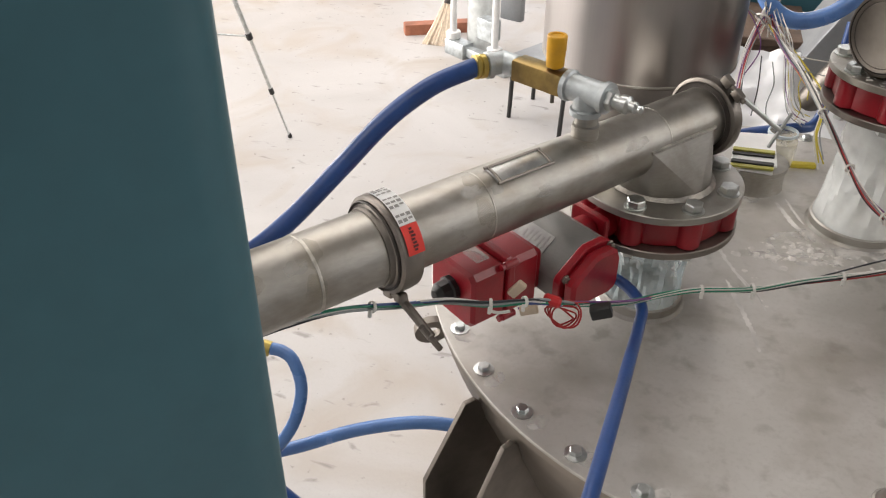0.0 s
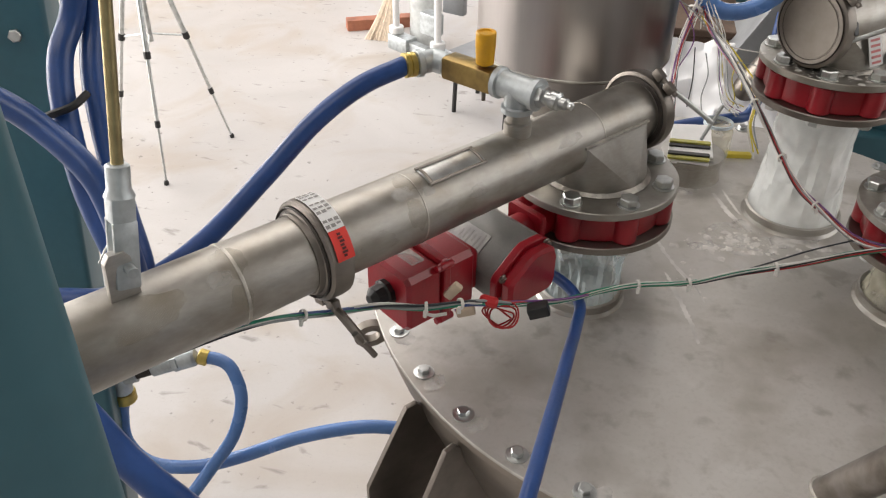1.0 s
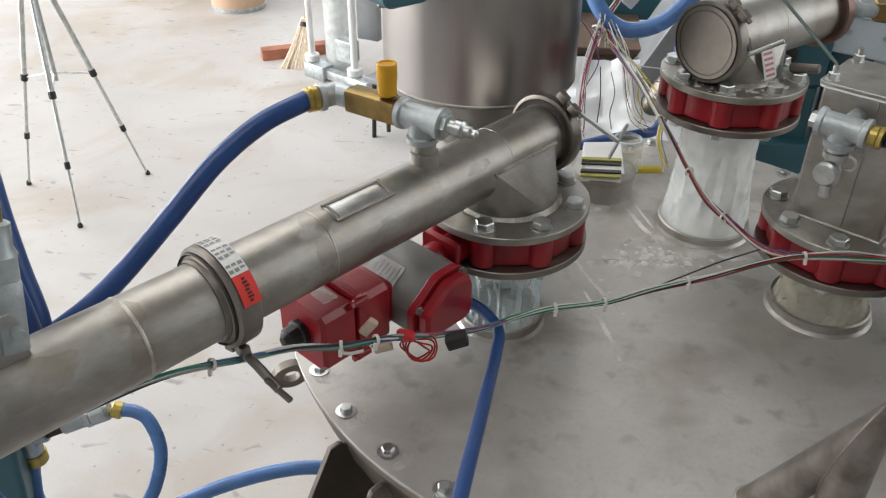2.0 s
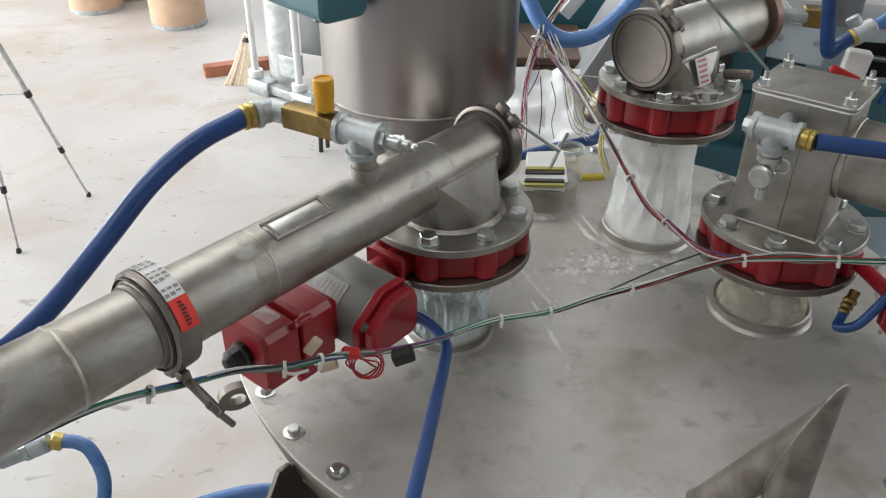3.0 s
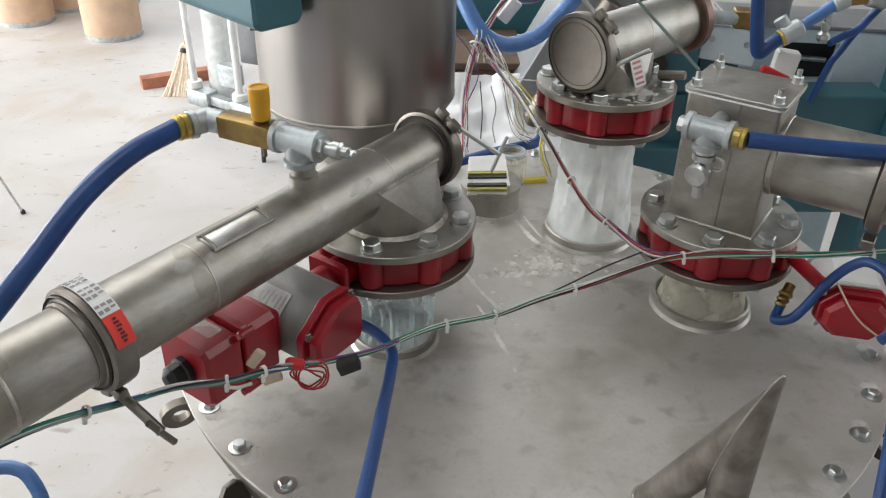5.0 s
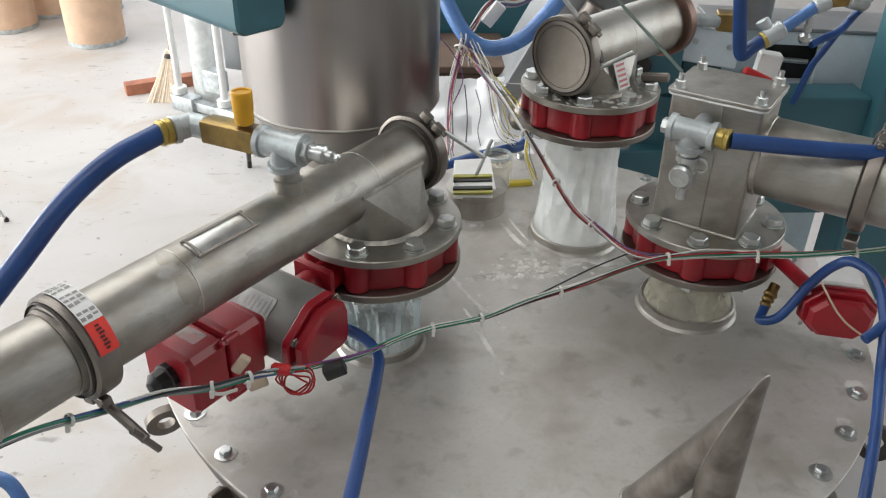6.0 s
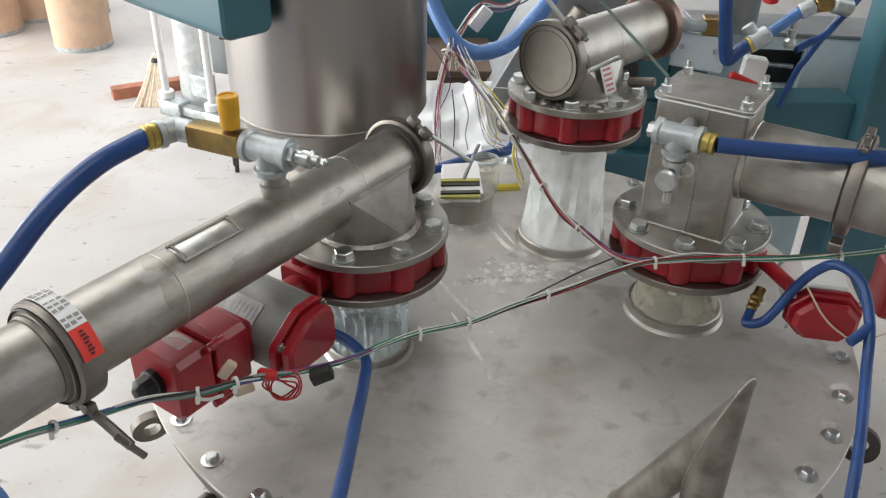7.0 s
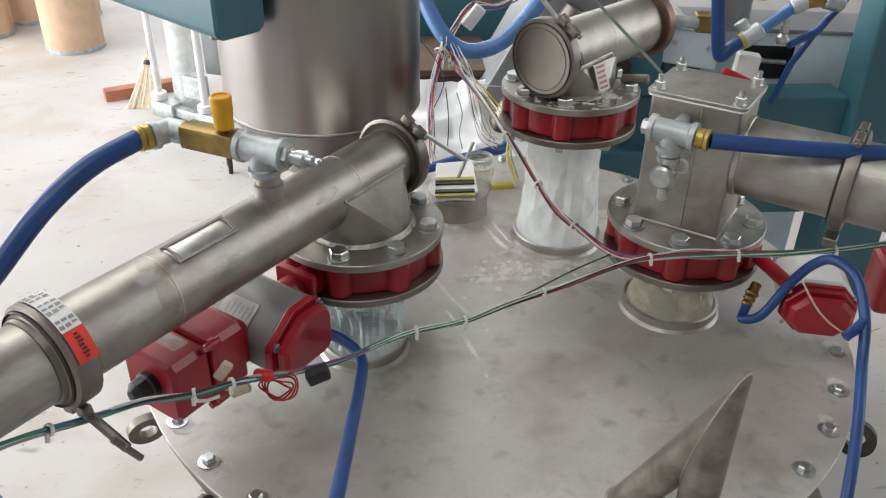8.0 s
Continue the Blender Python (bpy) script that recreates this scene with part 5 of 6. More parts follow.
# ---- wires ----
def bundle(name, pts, mats, spread, r, label, ties=()):
    th = thing(name, pts[0], label, "wires", "wire bundles")
    rnd = random.Random(len(pts) * 7 + len(mats))
    for k, mat in enumerate(mats):
        path = []
        for i, q in enumerate(pts):
            a = 2 * math.pi * k / len(mats) + 0.7 * i
            s = spread * rnd.uniform(0.5, 1.15)
            path.append(Vector(q) + Vector((s * math.cos(a) * 0.6, s * math.cos(a) * 0.5, s * math.sin(a))))
        part("wire", sweep(bmesh.new(), path, r, 6, 6), mat, th)
    sp = smooth_path(pts, 10)
    for t in ties:
        i = int(t * (len(sp) - 2))
        d = (sp[i + 1] - sp[i]).normalized()
        bm = bmesh.new()
        lathe(bm, [(spread + r, -0.0022), (spread + r + 0.0014, -0.002), (spread + r + 0.0014, 0.002), (spread + r, 0.0022)], frame_on(sp[i], d), 16, False)
        block(bm, frame_on(sp[i] + Vector((0, -spread - r, 0.0)), (0, -0.3, -1)), 0.005, 0.005, 0.010, 0.001)
        part("cable_tie", bm, W_WHITE, th, "white cable tie")
    return th


bundle("wire_bundle", [(0.75, -0.19, 1.45), (0.598, -0.200, 1.434), (0.513, -0.205, 1.428), (0.425, -0.205, 1.423), (0.339, -0.200, 1.421), (0.226, -0.200, 1.418), (0.155, -0.212, 1.408), (0.074, -0.250, 1.402), (-0.012, -0.275, 1.389), (-0.083, -0.300, 1.376), (-0.155, -0.322, 1.376), (-0.204, -0.330, 1.363), (-0.262, -0.370, 1.364), (-0.330, -0.420, 1.383)],
       [W_GREEN, W_WHITE, W_GREEN, W_WHITE, W_GREEN, W_WHITE, W_BLACK, W_RED], 0.0050, 0.0012, "green and white wires strung across the vessel with cable ties", (0.16, 0.30, 0.40, 0.58, 0.70, 0.78))
bundle("wire_bundle", [(-0.330, -0.420, 1.383), (-0.372, -0.448, 1.400), (-0.395, -0.475, 1.415), (-0.440, -0.490, 1.412), (-0.496, -0.500, 1.412), (-0.545, -0.545, 1.428), (-0.600, -0.615, 1.461), (-0.655, -0.665, 1.463), (-0.74, -0.74, 1.45), (-0.85, -0.84, 1.43)],
       [W_BLACK, W_GREY, W_GREEN, W_BLUE, W_WHITE], 0.0045, 0.0021, "dark wires tied together below the inlet pipe", (0.22, 0.33, 0.62))
bundle("wire_bundle", [(-0.049, 0.694, 1.506), (-0.028, 0.640, 1.448), (-0.005, 0.52, 1.440), (0.012, 0.415, 1.446), (0.043, 0.288, 1.428), (0.068, 0.21, 1.405), (0.092, 0.139, 1.382), (0.120, 0.06, 1.362), (0.150, -0.01, 1.358), (0.185, -0.10, 1.366), (0.215, -0.185, 1.408), (0.28, -0.195, 1.420), (0.36, -0.20, 1.421)],
       [W_WHITE, W_GREY, W_BLACK, W_PURPLE, W_RED, W_WHITE, W_GREY, W_RED, W_BLACK, W_WHITE], 0.0066, 0.00125, "red and grey wires running down to the inlet box", (0.36, 0.52, 0.66))
bundle("wire_bundle", [(-0.052, 0.690, 1.50), (-0.085, 0.60, 1.41), (-0.095, 0.50, 1.36), (-0.098, 0.42, 1.345), (-0.10, 0.33, 1.35)],
       [W_RED, W_PURPLE, W_WHITE, W_WHITE, W_GREY, W_PURPLE, W_WHITE, W_RED, W_BLACK, W_WHITE, W_GREY], 0.015, 0.0011, "loose tangle of red and white wires", (0.1,))
bundle("wire_bundle", [(-0.045, 0.69, 1.50), (0.02, 0.80, 1.545), (0.10, 0.86, 1.53), (0.19, 0.88, 1.58), (0.26, 0.90, 1.66)],
       [W_RED, W_WHITE, W_PURPLE, W_GREY, W_WHITE], 0.014, 0.0018, "loose wires arching behind the hose loop")
bundle("wire_bundle", [(-0.047, 0.69, 1.50), (0.0, 0.60, 1.43), (0.015, 0.56, 1.36), (0.03, 0.52, 1.32), (0.06, 0.50, 1.30)],
       [W_WHITE, W_WHITE, W_GREY, W_WHITE, W_PURPLE, W_YELLOW, W_WHITE, W_GREY], 0.017, 0.0011, "yellow and white wires hanging loose")
bundle("wire_bundle", [(-0.04, 0.66, 1.46), (0.05, 0.55, 1.385), (0.085, 0.47, 1.355), (0.08, 0.43, 1.30), (0.10, 0.40, 1.25)],
       [W_YELLOW, W_WHITE, W_YELLOW, W_GREY], 0.014, 0.0018, "yellow wires trailing onto the lid")
dw = thing("sense_wire", (0.185, -0.10, 1.365), "single dark wire sagging towards the lid", "wire", "wire bundles")
part("wire", sweep(bmesh.new(), [(0.185, -0.105, 1.366), (0.12, -0.12, 1.345), (0.05, -0.16, 1.335), (-0.03, -0.24, 1.352), (-0.08, -0.29, 1.37)], 0.0014, 6, 8), W_BLACK, dw)
gw = thing("sense_wire", (0.22, 0.0, 1.65), "thin green and grey rod leaning onto the inlet box", "wire", "wire bundles")
part("wire", rod(bmesh.new(), (0.06, 0.135, 1.835), (0.243, -0.044, 1.664), 0.0026, 8), W_GREYGREEN, gw)
knot = thing("junction_wrap", (-0.045, 0.69, 1.50), "clump of wire ends tied to the hose loop", "wires", "wire bundles")
rnd = random.Random(4)
for k in range(26):
    c = Vector((-0.045, 0.685, 1.495))
    d1, d2 = [Vector((rnd.uniform(-1, 1), rnd.uniform(-1, 0.4), rnd.uniform(-1, 1))) for _ in range(2)]
    part("wire", sweep(bmesh.new(), [c + d1 * 0.016, c + d1 * 0.018 + Vector((0, -0.008, -0.012)), c + d2 * 0.014 + Vector((0, -0.010, -0.030)), c + d2 * 0.030 + Vector((0, -0.012, -0.045))], 0.0014, 6, 4), rnd.choice([W_WHITE, W_WHITE, W_WHITE, W_RED, W_GREY, W_PURPLE]), knot)
part("white_connector", block(bmesh.new(), frame_on((0.0, 0.72, 1.515), (0.6, 0, 0.8)), 0.02, 0.03, 0.06, 0.003), WHITE, knot, "white plug connector")
# single wires that hang loose between the stacks
for mat, pts in (
    (W_BLACK, [(-0.062, 0.5, 1.44), (-0.054, 0.5, 1.365), (-0.055, 0.5, 1.298)]),
    (W_GREY, [(-0.037, 0.5, 1.429), (-0.023, 0.5, 1.379), (-0.028, 0.5, 1.329), (-0.02, 0.5, 1.289)]),
    (W_WHITE, [(-0.053, 0.52, 1.499), (0.007, 0.52, 1.446), (0.066, 0.52, 1.435), (0.112, 0.52, 1.435)]),
    (W_YELLOW, [(0.038, 0.52, 1.408), (0.032, 0.52, 1.37), (0.048, 0.52, 1.32), (0.042, 0.52, 1.288)]),
    (W_YELLOW, [(0.027, 0.53, 1.399), (0.052, 0.53, 1.379), (0.059, 0.53, 1.338)]),
    (W_PURPLE, [(-0.126, 0.55, 1.544), (-0.083, 0.55, 1.489), (-0.063, 0.55, 1.435), (-0.088, 0.55, 1.366)]),
    (W_GREY, [(-0.129, 0.55, 1.535), (-0.077, 0.55, 1.505), (-0.024, 0.55, 1.449), (0.018, 0.55, 1.405), (0.085, 0.55, 1.391)]),
):
    part("wire", sweep(bmesh.new(), pts, 0.0013, 6, 6), mat, knot)
# connectors and coil beside the actuator
con = thing("wire_connector", (-0.37, -0.44, 1.39), "red, tan and white wire connectors with a coiled red wire", "wires", "wire bundles")
part("red_cap", turned([(0.005, 0), (0.0085, 0.004), (0.0085, 0.022), (0.006, 0.026)], frame_on((-0.372, -0.435, 1.397), (0.9, 0, -0.15)), 12), BRIGHTRED, con, "red wire cap")
part("tan_plug", block(bmesh.new(), frame_on((-0.402, -0.445, 1.374), (0.9, 0.2, 0.25)), 0.010, 0.013, 0.026, 0.002), W_TAN, con, "tan plug")
part("white_plug", block(bmesh.new(), frame_on((-0.418, -0.436, 1.394), (0.6, 0.0, 0.8)), 0.010, 0.014, 0.028, 0.002), W_TAN, con, "pale plug")
part("black_plug", block(bmesh.new(), frame_on((-0.305, -0.415, 1.370), (0.8, 0.1, 0.3)), 0.018, 0.018, 0.030, 0.002), BLACK, con, "black plug")
for k in range(4):
    rr = 0.0225 - 0.003 * k
    pts = [Vector((-0.343, -0.425, 1.368 - 0.002 * k)) + Vector((1.15 * rr * math.cos(a), 0.006 * math.sin(2 * a + k), rr * math.sin(a))) for a in [2 * math.pi * i / 14 for i in range(15)]]
    part("coil_turn", sweep(bmesh.new(), pts, 0.0014, 6, 4), W_RED, con)
part("wire", sweep(bmesh.new(), [(-0.405, -0.445, 1.378), (-0.375, -0.43, 1.385), (-0.33, -0.415, 1.384), (-0.27, -0.38, 1.372), (-0.225, -0.345, 1.362)], 0.0018, 6, 6), W_PURPLE, con)
part("wire", sweep(bmesh.new(), [(-0.44, -0.47, 1.385), (-0.43, -0.462, 1.378), (-0.415, -0.452, 1.376)], 0.0024, 6, 6), W_WHITE, con)


# ---- frame and machinery behind the vessel ----
def beam_x(name, x0, x1, y, z0, z1, depth, label, mat=TEAL, group="teal frame"):
    bm = prism(bmesh.new(), rounded(depth, z1 - z0, 0.010, 3), x1 - x0, Matrix.Translation((x0, y, (z0 + z1) / 2)) @ Matrix(((0, 0, 1, 0), (1, 0, 0, 0), (0, 1, 0, 0), (0, 0, 0, 1))))
    return tagged(new(name, finish(name, bm, mat)), label, "beam", group)


square_post("frame_post", (1.262, 0.955), 0.21, 0.13, 0.0, 3.2, 0, "teal painted square steel post beside the pump unit")
beam_x("frame_beam", 0.62, 1.155, 1.00, 1.100, 1.240, 0.13, "teal painted square steel beam behind the inlet box")
beam_x("frame_beam", 0.30, 1.10, 0.99, 0.86, 1.075, 0.12, "low teal painted steel beam behind the valve stacks")
beam_x("frame_beam", -0.70, 0.60, 1.35, 1.30, 1.46, 0.12, "teal painted steel beam behind the filter tank")
unit = thing("pump_unit", (0.95, 1.20, 0.0), "pale blue-grey bolted machine casing with a dark opening", "machine")
part("base_column", block(bmesh.new(), pose(0.95, 1.25, 0), 0.50, 0.24, 1.20, 0.01), LIGHTTEAL, unit)
um = Matrix.Translation((1.020, 1.13, 1.192)) @ Euler((0, radians(1.5), radians(-3))).to_matrix().to_4x4()
for w0, wc, h in ((0.26, 0.165, 0.185), (0.17, -0.215, 0.185)):
    part("casing_plate", block(bmesh.new(), um @ Matrix.Translation((wc, 0, 0)), w0, 0.03, h, 0.004), LIGHTTEAL, unit)
part("casing_plate", block(bmesh.new(), um @ Matrix.Translation((-0.05, 0, 0.145)), 0.17, 0.03, 0.04, 0.004), LIGHTTEAL, unit)
# black backing board colours in the shade behind the casing's opening
part("casing_back", block(bmesh.new(), um @ Matrix.Translation((0, 0.10, 0)), 0.60, 0.03, 0.16, 0.004), BLACK, unit, "black backing for the shade inside the casing")
part("casing_top", block(bmesh.new(), um @ Matrix.Translation((0.0, 0.09, 0.186)), 0.60, 0.22, 0.012, 0.004), GREY, unit)
for u_, v_ in ((0.27, 0.15), (0.26, 0.07), (0.22, 0.11), (-0.27, 0.13), (-0.18, 0.06)):
    part("casing_bolt", hex_bolt(bmesh.new(), um @ Matrix.Translation((u_, -0.017, v_)) @ Matrix.Rotation(radians(90), 4, "X"), 0.010, 0.008), GALV, unit)
part("shaft", rod(bmesh.new(), um @ Vector((-0.10, 0.02, 0.09)), um @ Vector((0.02, 0.02, 0.085)), 0.008, 12), ZINC, unit)
plate2 = thing("bolted_plate", (0.66, 1.05, 1.30), "pale blue bolted machine plate", "plate")
pm = Matrix.Translation((0.665, 1.02, 1.32)) @ Euler((radians(-8), radians(8), radians(-6))).to_matrix().to_4x4()
part("plate", block(bmesh.new(), pm, 0.17, 0.10, 0.10, 0.006), LIGHTTEAL, plate2)
for u_ in (-0.05, 0.05):
    part("plate_bolt", hex_bolt(bmesh.new(), pm @ Matrix.Translation((u_, -0.052, 0.06)) @ Matrix.Rotation(radians(90), 4, "X"), 0.009, 0.008), GALV, plate2)
part("support", block(bmesh.new(), pose(0.67, 1.06, 0.0), 0.12, 0.08, 1.33, 0.01), TEAL, plate2)
motor = thing("gear_motor", (0.54, 1.02, 1.24), "teal painted gear motor block", "motor")
part("motor_block", block(bmesh.new(), pose(0.535, 1.03, 1.235, 0, 0, -10), 0.13, 0.12, 0.19, 0.012), TEAL, motor)
part("motor_foot", block(bmesh.new(), pose(0.535, 1.03, 0.0, 0, 0, -10), 0.11, 0.10, 1.235, 0.012), TEAL, motor)
part("motor_cap", rod(bmesh.new(), (0.45, 0.93, 1.335), (0.45, 1.0, 1.335), 0.045, 20, 0.006), BLACK, motor, "black end cover")
reg = thing("pressure_regulator", (0.71, 1.0, 1.43), "brass regulator block with a grey bowl", "regulator")
part("regulator_block", block(bmesh.new(), pose(0.715, 1.0, 1.42, 0, 0, -10), 0.075, 0.05, 0.05, 0.005), BRASS, reg)
part("regulator_cap", rod(bmesh.new(), (0.735, 1.0, 1.465), (0.735, 1.0, 1.53), 0.016, 16, 0.003), BRASS, reg)
part("bowl", turned([(0.03, 0), (0.05, 0.006), (0.055, 0.02), (0.055, 0.16), (0.05, 0.165)], pose(0.80, 1.06, 1.41), 28), GREY, reg, "grey bowl")
part("inlet_nipple", rod(bmesh.new(), (0.60, 0.98, 1.455), (0.68, 0.99, 1.445), 0.018, 16, 0.003), GALV, reg)
hose("air_hose", [(0.615, 0.74, 1.66), (0.632, 0.75, 1.58), (0.650, 0.76, 1.50), (0.664, 0.765, 1.44), (0.675, 0.765, 1.425), (0.70, 0.77, 1.445), (0.73, 0.78, 1.462)], 0.0175, "blue hose dropping to a hose tee")
ht = thing("hose_tee", (0.74, 0.78, 1.47), "pale galvanised hose tee with yellow rings", "fitting")
bm = bmesh.new()
rod(bm, (0.728, 0.78, 1.460), (0.775, 0.785, 1.488), 0.024, 20, 0.004)
rod(bm, (0.745, 0.785, 1.47), (0.72, 0.80, 1.505), 0.018, 16, 0.003)
part("tee", bm, GALV, ht)
part("yellow_ring", turned([(0.0195, 0), (0.022, 0.002), (0.022, 0.012), (0.0195, 0.013)], frame_on((0.722, 0.779, 1.456), (0.86, 0.05, 0.5)), 18), YELLOWBRASS, ht)
hose("air_hose", [(0.775, 0.785, 1.488), (0.81, 0.79, 1.512), (0.85, 0.80, 1.538)], 0.0150, "short pale blue hose between fittings", HOSE_PALE)
hv = thing("hose_valve", (0.87, 0.80, 1.55), "galvanised valve with brass body and a hanging drain", "fitting")
bm = bmesh.new()
rod(bm, (0.85, 0.80, 1.538), (0.885, 0.80, 1.555), 0.020, 18, 0.003)
part("valve_end", bm, GALV, hv)
bm = bmesh.new()
rod(bm, (0.93, 0.80, 1.560), (0.985, 0.80, 1.548), 0.022, 18, 0.006)
part("valve_end", bm, GALV, hv)
part("valve_body", rod(bmesh.new(), (0.885, 0.80, 1.555), (0.93, 0.80, 1.560), 0.019, 8, 0.003), BRASS, hv)
bm = bmesh.new()
lathe(bm, [(0.008, 0.0), (0.008, -0.035), (0.011, -0.036), (0.011, -0.055), (0.008, -0.058), (0.016, -0.066), (0.018, -0.076), (0.012, -0.086)], pose(0.845, 0.80, 1.53), 14)
part("drain", bm, ZINC, hv, "bright drain fitting")
part("red_knob", turned([(0.012, 0), (0.020, 0.004), (0.020, 0.016), (0.012, 0.020)], pose(0.795, 0.86, 1.545), 12), BRIGHTRED, hv, "red knob")
hose("air_hose", [(0.985, 0.80, 1.548), (0.985, 0.82, 1.53), (0.955, 0.84, 1.47), (0.925, 0.85, 1.40), (0.912, 0.86, 1.36), (0.905, 0.90, 1.24)], 0.0090, "blue hose running down from the valve")
hose("air_hose", [(0.865, 0.80, 1.44), (0.90, 0.81, 1.455), (0.94, 0.82, 1.47), (0.98, 0.84, 1.505), (1.05, 0.88, 1.57)], 0.0105, "thin blue hose climbing to the post")
rl = thing("red_lever", (0.68, 0.70, 1.40), "red lever with a white block behind the inlet box", "lever")
part("lever", block(bmesh.new(), frame_on((0.668, 0.72, 1.400), (0.9, -0.1, -0.38)), 0.014, 0.022, 0.080, 0.006), BRIGHTRED, rl)
part("mount", block(bmesh.new(), pose(0.752, 0.80, 1.30, 0, 6, -10), 0.06, 0.04, 0.12, 0.005), WHITE, rl, "white mounting block")

# grey chute, crate and sheeting behind the wires
chute = thing("grey_chute", (0.10, 1.0, 1.2), "grey sheet metal chute with a dark round arm", "chute")
cm = Matrix.Translation((0.115, 0.98, 1.17)) @ Euler((0, radians(28), 0)).to_matrix().to_4x4()
part("chute_body", block(bmesh.new(), cm, 0.20, 0.24, 0.50, 0.008), GREY, chute)
part("dark_arm", rod(bmesh.new(), (0.10, 0.83, 1.19), (0.30, 0.83, 1.53), 0.036, 20, 0.004), DARK_STEEL, chute, "dark round arm")
part("chute_foot", block(bmesh.new(), pose(0.13, 1.02, 0), 0.18, 0.2, 1.2, 0.008), GREY, chute)
crate = thing("wooden_crate", (-0.10, 1.15, 0.0), "brown wooden crate behind the vessel", "crate")
part("crate_side", block(bmesh.new(), pose(-0.12, 1.12, 0.0), 0.42, 0.30, 1.30, 0.006), CRATE, crate)
part("crate_lid", block(bmesh.new(), pose(-0.12, 1.12, 1.302), 0.44, 0.32, 0.02, 0.004), CRATE, crate)
sh = thing("plastic_sheeting", (-0.05, 0.78, 0.9), "crumpled white plastic sheeting behind the lid", "sheeting")
bm = bmesh.new()
N = 26
grid = []
for i in range(N):
    row = []
    for j in range(N):
        x = -0.22 + 0.46 * i / (N - 1)
        v = j / (N - 1)
        y = 0.66 + 0.26 * v
        z = 1.10 + 0.20 * v + 0.035 * noise.noise(Vector((x * 9, y * 9, 3))) + 0.018 * noise.noise(Vector((x * 25, y * 25, 8)))
        row.append(bm.verts.new((x, y, z)))
    grid.append(row)
for i in range(N - 1):
    for j in range(N - 1):
        bm.faces.new((grid[i][j], grid[i + 1][j], grid[i + 1][j + 1], grid[i][j + 1]))
part("sheet", bm, SHEETING, sh)
part("table_under", block(bmesh.new(), pose(0.0, 0.82, 0.0), 0.44, 0.20, 1.06, 0.01), GREY, sh)


# ---- far floor: drums, broom, stand, tripod ----
def fibre_drum(x, y, r, h):
    th = thing("fibre_drum", (x, y, 0), "tan fibre drum with a metal base rim on the floor", "drum", "fibre drums")
    part("drum_wall", turned([(r, 0.03), (r, h)], pose(x, y, 0), 48), FIBRE, th)
    part("base_rim", turned([(r - 0.004, 0.0), (r + 0.004, 0.002), (r + 0.005, 0.034), (r, 0.036)], pose(x, y, 0), 48), GALV, th, "metal base rim")
    part("top_band", turned([(r, h - 0.05), (r + 0.006, h - 0.048), (r + 0.006, h), (r - 0.01, h + 0.01)], pose(x, y, 0), 48), GALV, th, "metal closing band")


fibre_drum(-2.70, 5.375, 0.222, 0.80)
fibre_drum(-3.54, 5.73, 0.222, 0.80)
fibre_drum(-3.33, 6.17, 0.215, 0.80)
fibre_drum(-2.99, 6.30, 0.215, 0.80)
pallet = thing("pallet", (-4.0, 6.6, 0), "wooden pallet behind the drums", "pallet")
for k in range(5):
    part("plank", block(bmesh.new(), pose(-4.45 + 0.22 * k, 6.7, 0.10), 0.13, 1.0, 0.02, 0.004), WOOD, pallet)
for k in range(3):
    part("runner", block(bmesh.new(), pose(-4.0, 6.28 + 0.42 * k, 0.0), 1.1, 0.09, 0.099, 0.004), WOOD, pallet)
plank = tagged(new("wooden_plank", finish("wooden_plank", block(bmesh.new(), pose(-1.84, 4.33, 0, 0, 0, 26), 0.66, 0.09, 0.075, 0.006), WOODRED)), "reddish rough wooden plank lying on the floor", "plank")
broom = thing("broom", (-1.86, 4.06, 0), "straw broom standing on the floor against the stand", "broom")
bm = bmesh.new()
rnd = random.Random(9)
for k in range(150):
    a, b = rnd.uniform(-1, 1), rnd.uniform(-1, 1)
    sweep(bm, [(-1.862 + 0.088 * a, 4.06 + 0.035 * b, 0.0), (-1.805 + 0.05 * a, 4.075 + 0.025 * b, 0.18), (-1.768 + 0.022 * a, 4.10 + 0.02 * b, 0.34)], 0.0075, 5, 3)
part("bristles", bm, STRAW, broom, "splayed straw bristles")["kind"] = "stuff"
part("handle", rod(bmesh.new(), (-1.768, 4.10, 0.33), (-1.70, 4.18, 1.25), 0.011, 10), WOOD, broom)
part("stitching", turned([(0.036, 0), (0.042, 0.004), (0.034, 0.03)], frame_on((-1.775, 4.095, 0.29), (0.03, 0.03, 0.3)), 16), RUBBER, broom)
stand = thing("lifting_stand", (-1.5, 3.85, 0), "white painted stand with grey base blocks and upright rods", "stand")
for x, y in ((-1.70, 3.95), (-1.36, 3.72)):
    part("upright_rod", rod(bmesh.new(), (x, y, 0.05), (x, y, 1.7), 0.023, 14), WHITE, stand)
    part("base_block", block(bmesh.new(), pose(x + 0.05, y - 0.04, 0.0, 0, 0, -34), 0.19, 0.10, 0.10, 0.006), GALV, stand, "grey steel base block")
    part("clamp_collar", turned([(0.045, 0), (0.050, 0.006), (0.050, 0.045), (0.045, 0.05)], pose(x, y, 0.10), 18), WHITE, stand)
part("cross_bar", block(bmesh.new(), pose(-1.53, 3.835, 0.02, 0, 0, -34), 0.5, 0.06, 0.06, 0.006), GALV, stand)
part("mid_bracket", block(bmesh.new(), pose(-1.42, 3.80, 0.17, 0, 0, -34), 0.14, 0.09, 0.14, 0.008), GALV, stand)
part("mast_plate", block(bmesh.new(), pose(-1.28, 3.86, 0.30, 0, 0, -20), 0.16, 0.05, 1.3, 0.008), GREY, stand)
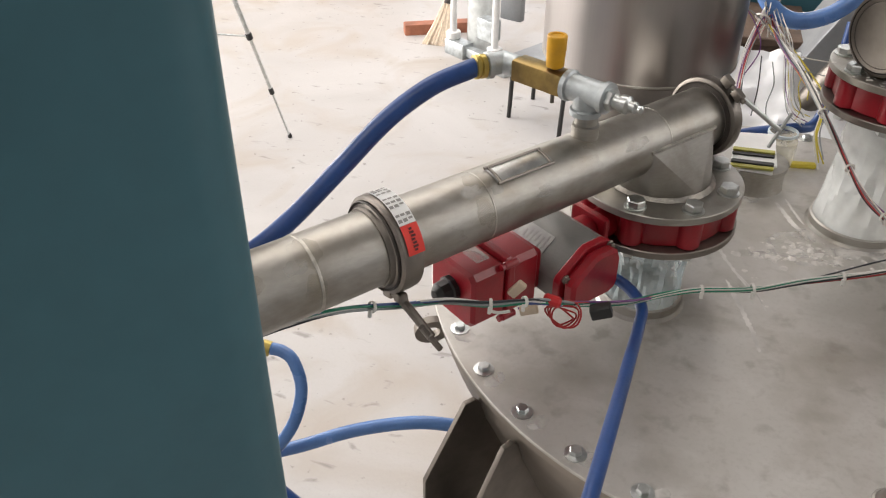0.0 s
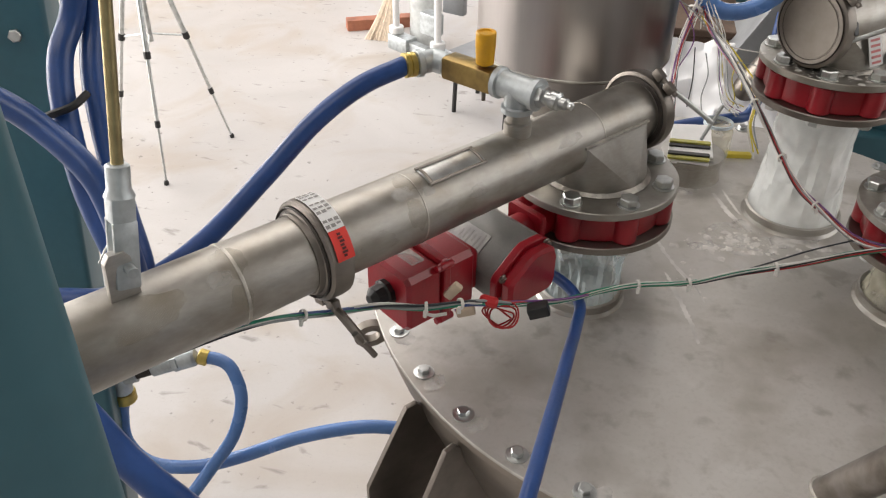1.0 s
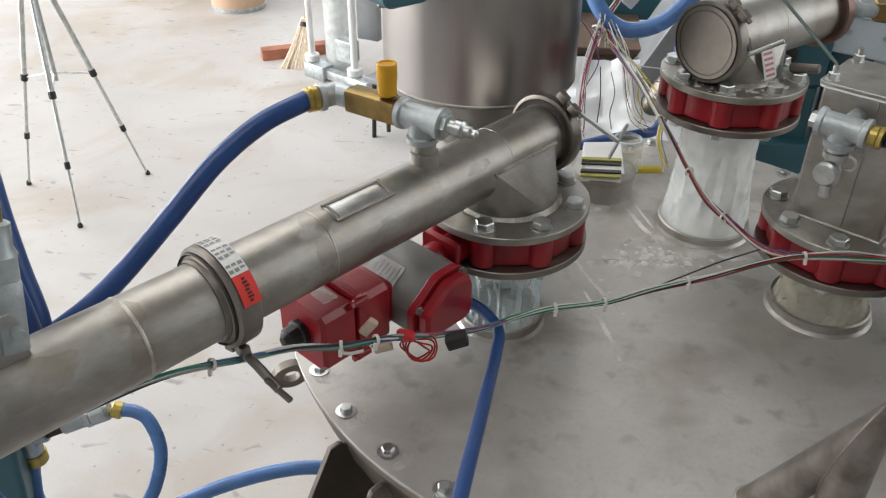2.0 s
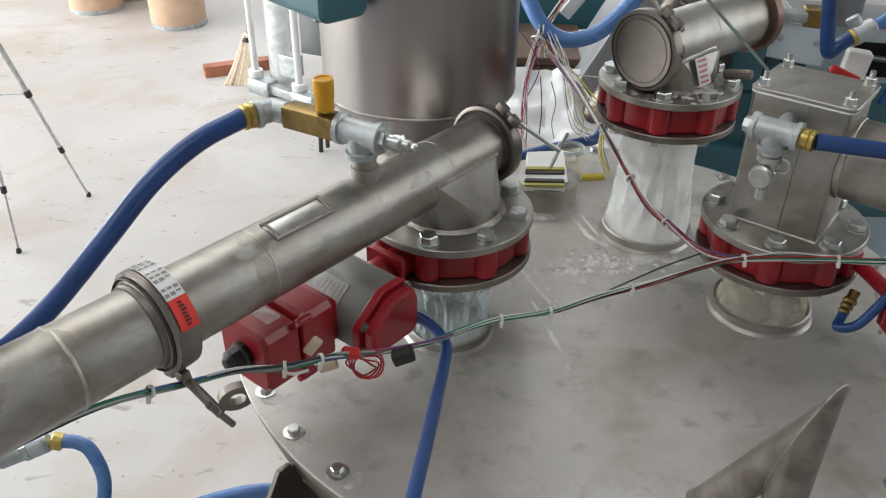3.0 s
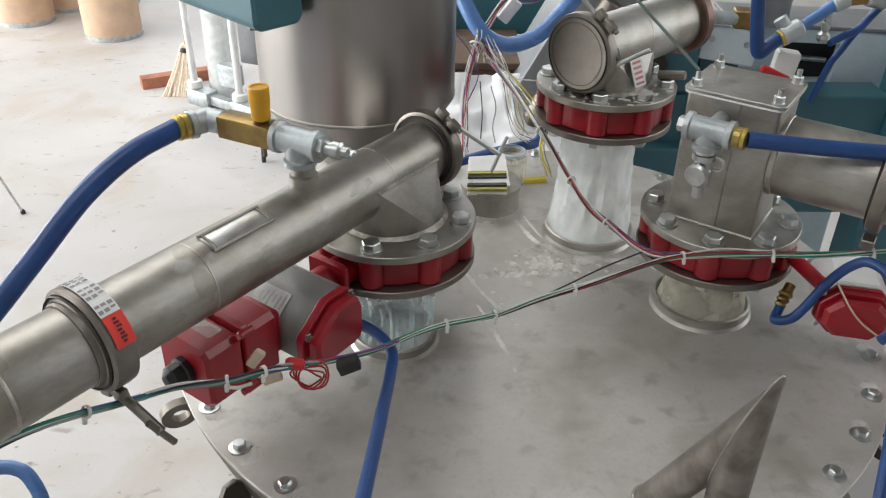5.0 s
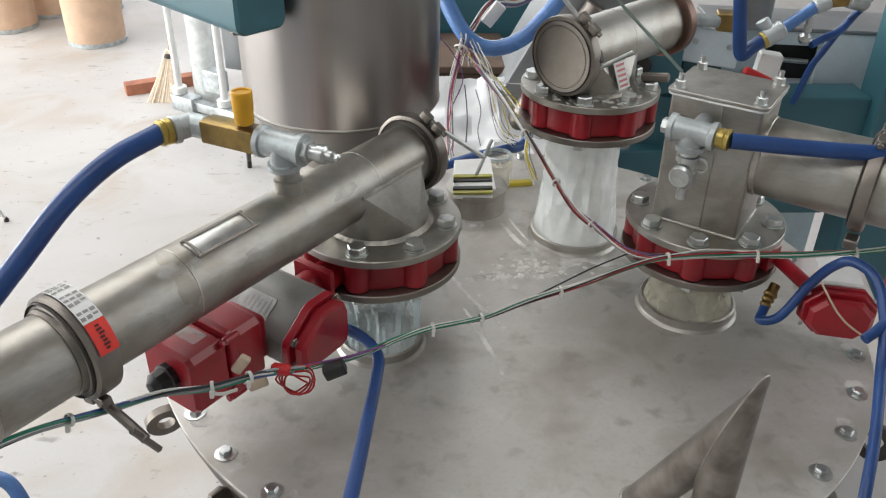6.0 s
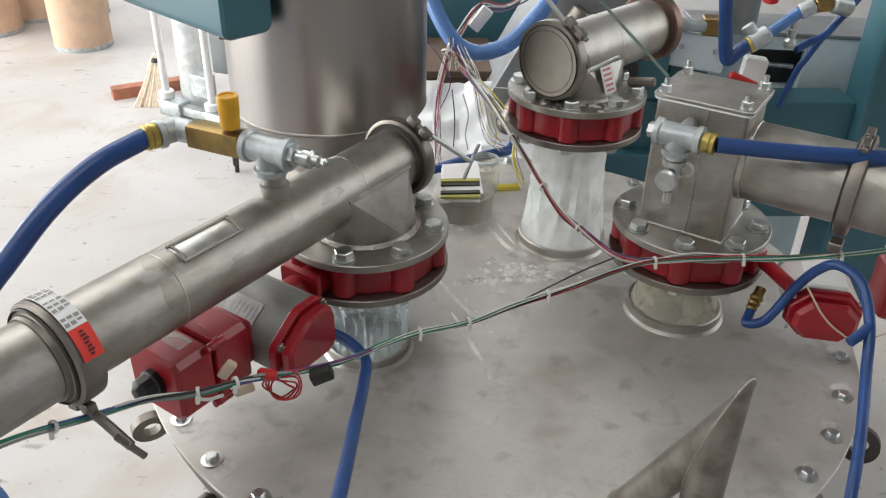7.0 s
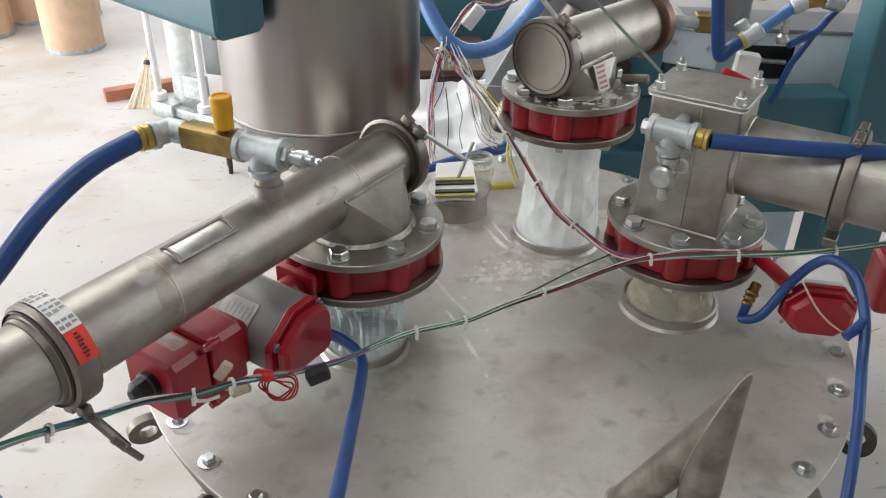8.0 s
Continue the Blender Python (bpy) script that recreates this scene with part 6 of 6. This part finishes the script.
cyl = thing("clear_cylinder", (-1.52, 3.98, 0), "frosted plastic cylinder standing on the floor", "cylinder")
part("cylinder_wall", turned([(0.085, 0.0), (0.085, 0.75), (0.080, 0.75)], pose(-1.535, 4.02, 0), 36), FILM_B, cyl)
stool = thing("floor_stand", (-0.95, 2.95, 0), "low dark stand with thin black legs", "stand")
for x, y in ((-1.107, 3.035), (-0.778, 2.838), (-0.70, 3.15), (-1.02, 3.33)):
    part("leg", rod(bmesh.new(), (x, y, 0.0), (x + 0.01, y + 0.01, 0.34), 0.013, 10), BLACK, stool)
part("top_board", block(bmesh.new(), pose(-0.89, 3.09, 0.34, 0, 0, -31), 0.40, 0.36, 0.03, 0.006), GREY, stool)

tri = thing("camera_tripod", (-2.45, 2.17, 0), "slim silver tripod with black leg locks standing on the floor", "tripod")
apex = Vector((-2.45, 2.17, 1.28))
mid = apex - Vector((0, 0, 0.66))
for fx, fy in ((-2.228, 2.421), (-2.328, 1.865), (-2.796, 2.232)):
    foot = Vector((fx, fy, 0.0))
    top = apex + (foot - apex) * 0.04
    leg = part("leg", rod(bmesh.new(), top, top + (foot - top) * 0.50, 0.0125, 10), ZINC, tri)
    part("leg_section", rod(bmesh.new(), top + (foot - top) * 0.5, top + (foot - top) * 0.76, 0.0090, 10), ZINC, tri)
    part("leg_section", rod(bmesh.new(), top + (foot - top) * 0.76, foot, 0.0062, 10), ZINC, tri)
    for t, r in ((0.5, 0.017), (0.76, 0.0135)):
        q = top + (foot - top) * t
        part("leg_lock", rod(bmesh.new(), q - (foot - top).normalized() * 0.018, q + (foot - top).normalized() * 0.018, r, 10, 0.003), BLACK, tri, "black leg lock")
    part("rubber_foot", turned([(0.012, 0), (0.013, 0.012), (0.007, 0.024)], pose(*foot), 10), BLACK, tri, "black rubber foot")
    part("spreader", rod(bmesh.new(), apex - Vector((0, 0, 0.62)), top + (foot - top) * 0.5, 0.005, 8), ZINC, tri)
part("centre_column", rod(bmesh.new(), apex - Vector((0, 0, 0.66)), apex + Vector((0, 0, 0.15)), 0.012, 12), ZINC, tri)
part("head", block(bmesh.new(), pose(*(apex - Vector((0, 0, 0.02)))), 0.07, 0.07, 0.07, 0.012), BLACK, tri, "black tripod head")

# ---- dried white residue crumbs on the lid and on the tall stack's flange ----
rnd = random.Random(21)
bm = bmesh.new()


def crumb(x, y, z, r):
    top = bm.verts.new((x, y, z + 0.0006 + r * 0.14))
    a0 = rnd.uniform(0, 6)
    ring = [bm.verts.new((x + r * rnd.uniform(0.6, 1.6) * math.cos(a0 + i * 1.047), y + r * rnd.uniform(0.6, 1.6) * math.sin(a0 + i * 1.047), z + 0.0003)) for i in range(6)]
    for i in range(6):
        bm.faces.new((top, ring[i], ring[(i + 1) % 6]))


for cx, cy, sx, sy, count in ((-0.016, 0.054, 0.026, 0.012, 40), (0.062, 0.098, 0.040, 0.020, 80), (0.100, 0.070, 0.030, 0.016, 26), (0.146, 0.088, 0.030, 0.018, 16), (-0.058, -0.057, 0.020, 0.040, 12)):
    for k in range(count):
        crumb(cx + rnd.gauss(0, sx), cy + rnd.gauss(0, sy), LID_Z, 0.0012 + 0.0075 * rnd.random() ** 3)
for k in range(75):
    a, r = radians(rnd.gauss(245, 42)), rnd.uniform(0.088, 0.130)
    crumb(B_AT[0] + r * math.cos(a), B_AT[1] + r * math.sin(a), B_TOP, 0.0016 + 0.0060 * rnd.random() ** 2)
me = bpy.data.meshes.new("residue_crumbs")
bm.to_mesh(me)
bm.free()
me.materials.append(RESIDUE)
tagged(new("residue_crumbs", me), "dried white residue crumbs scattered on the lid and flange", "residue", "", "stuff")
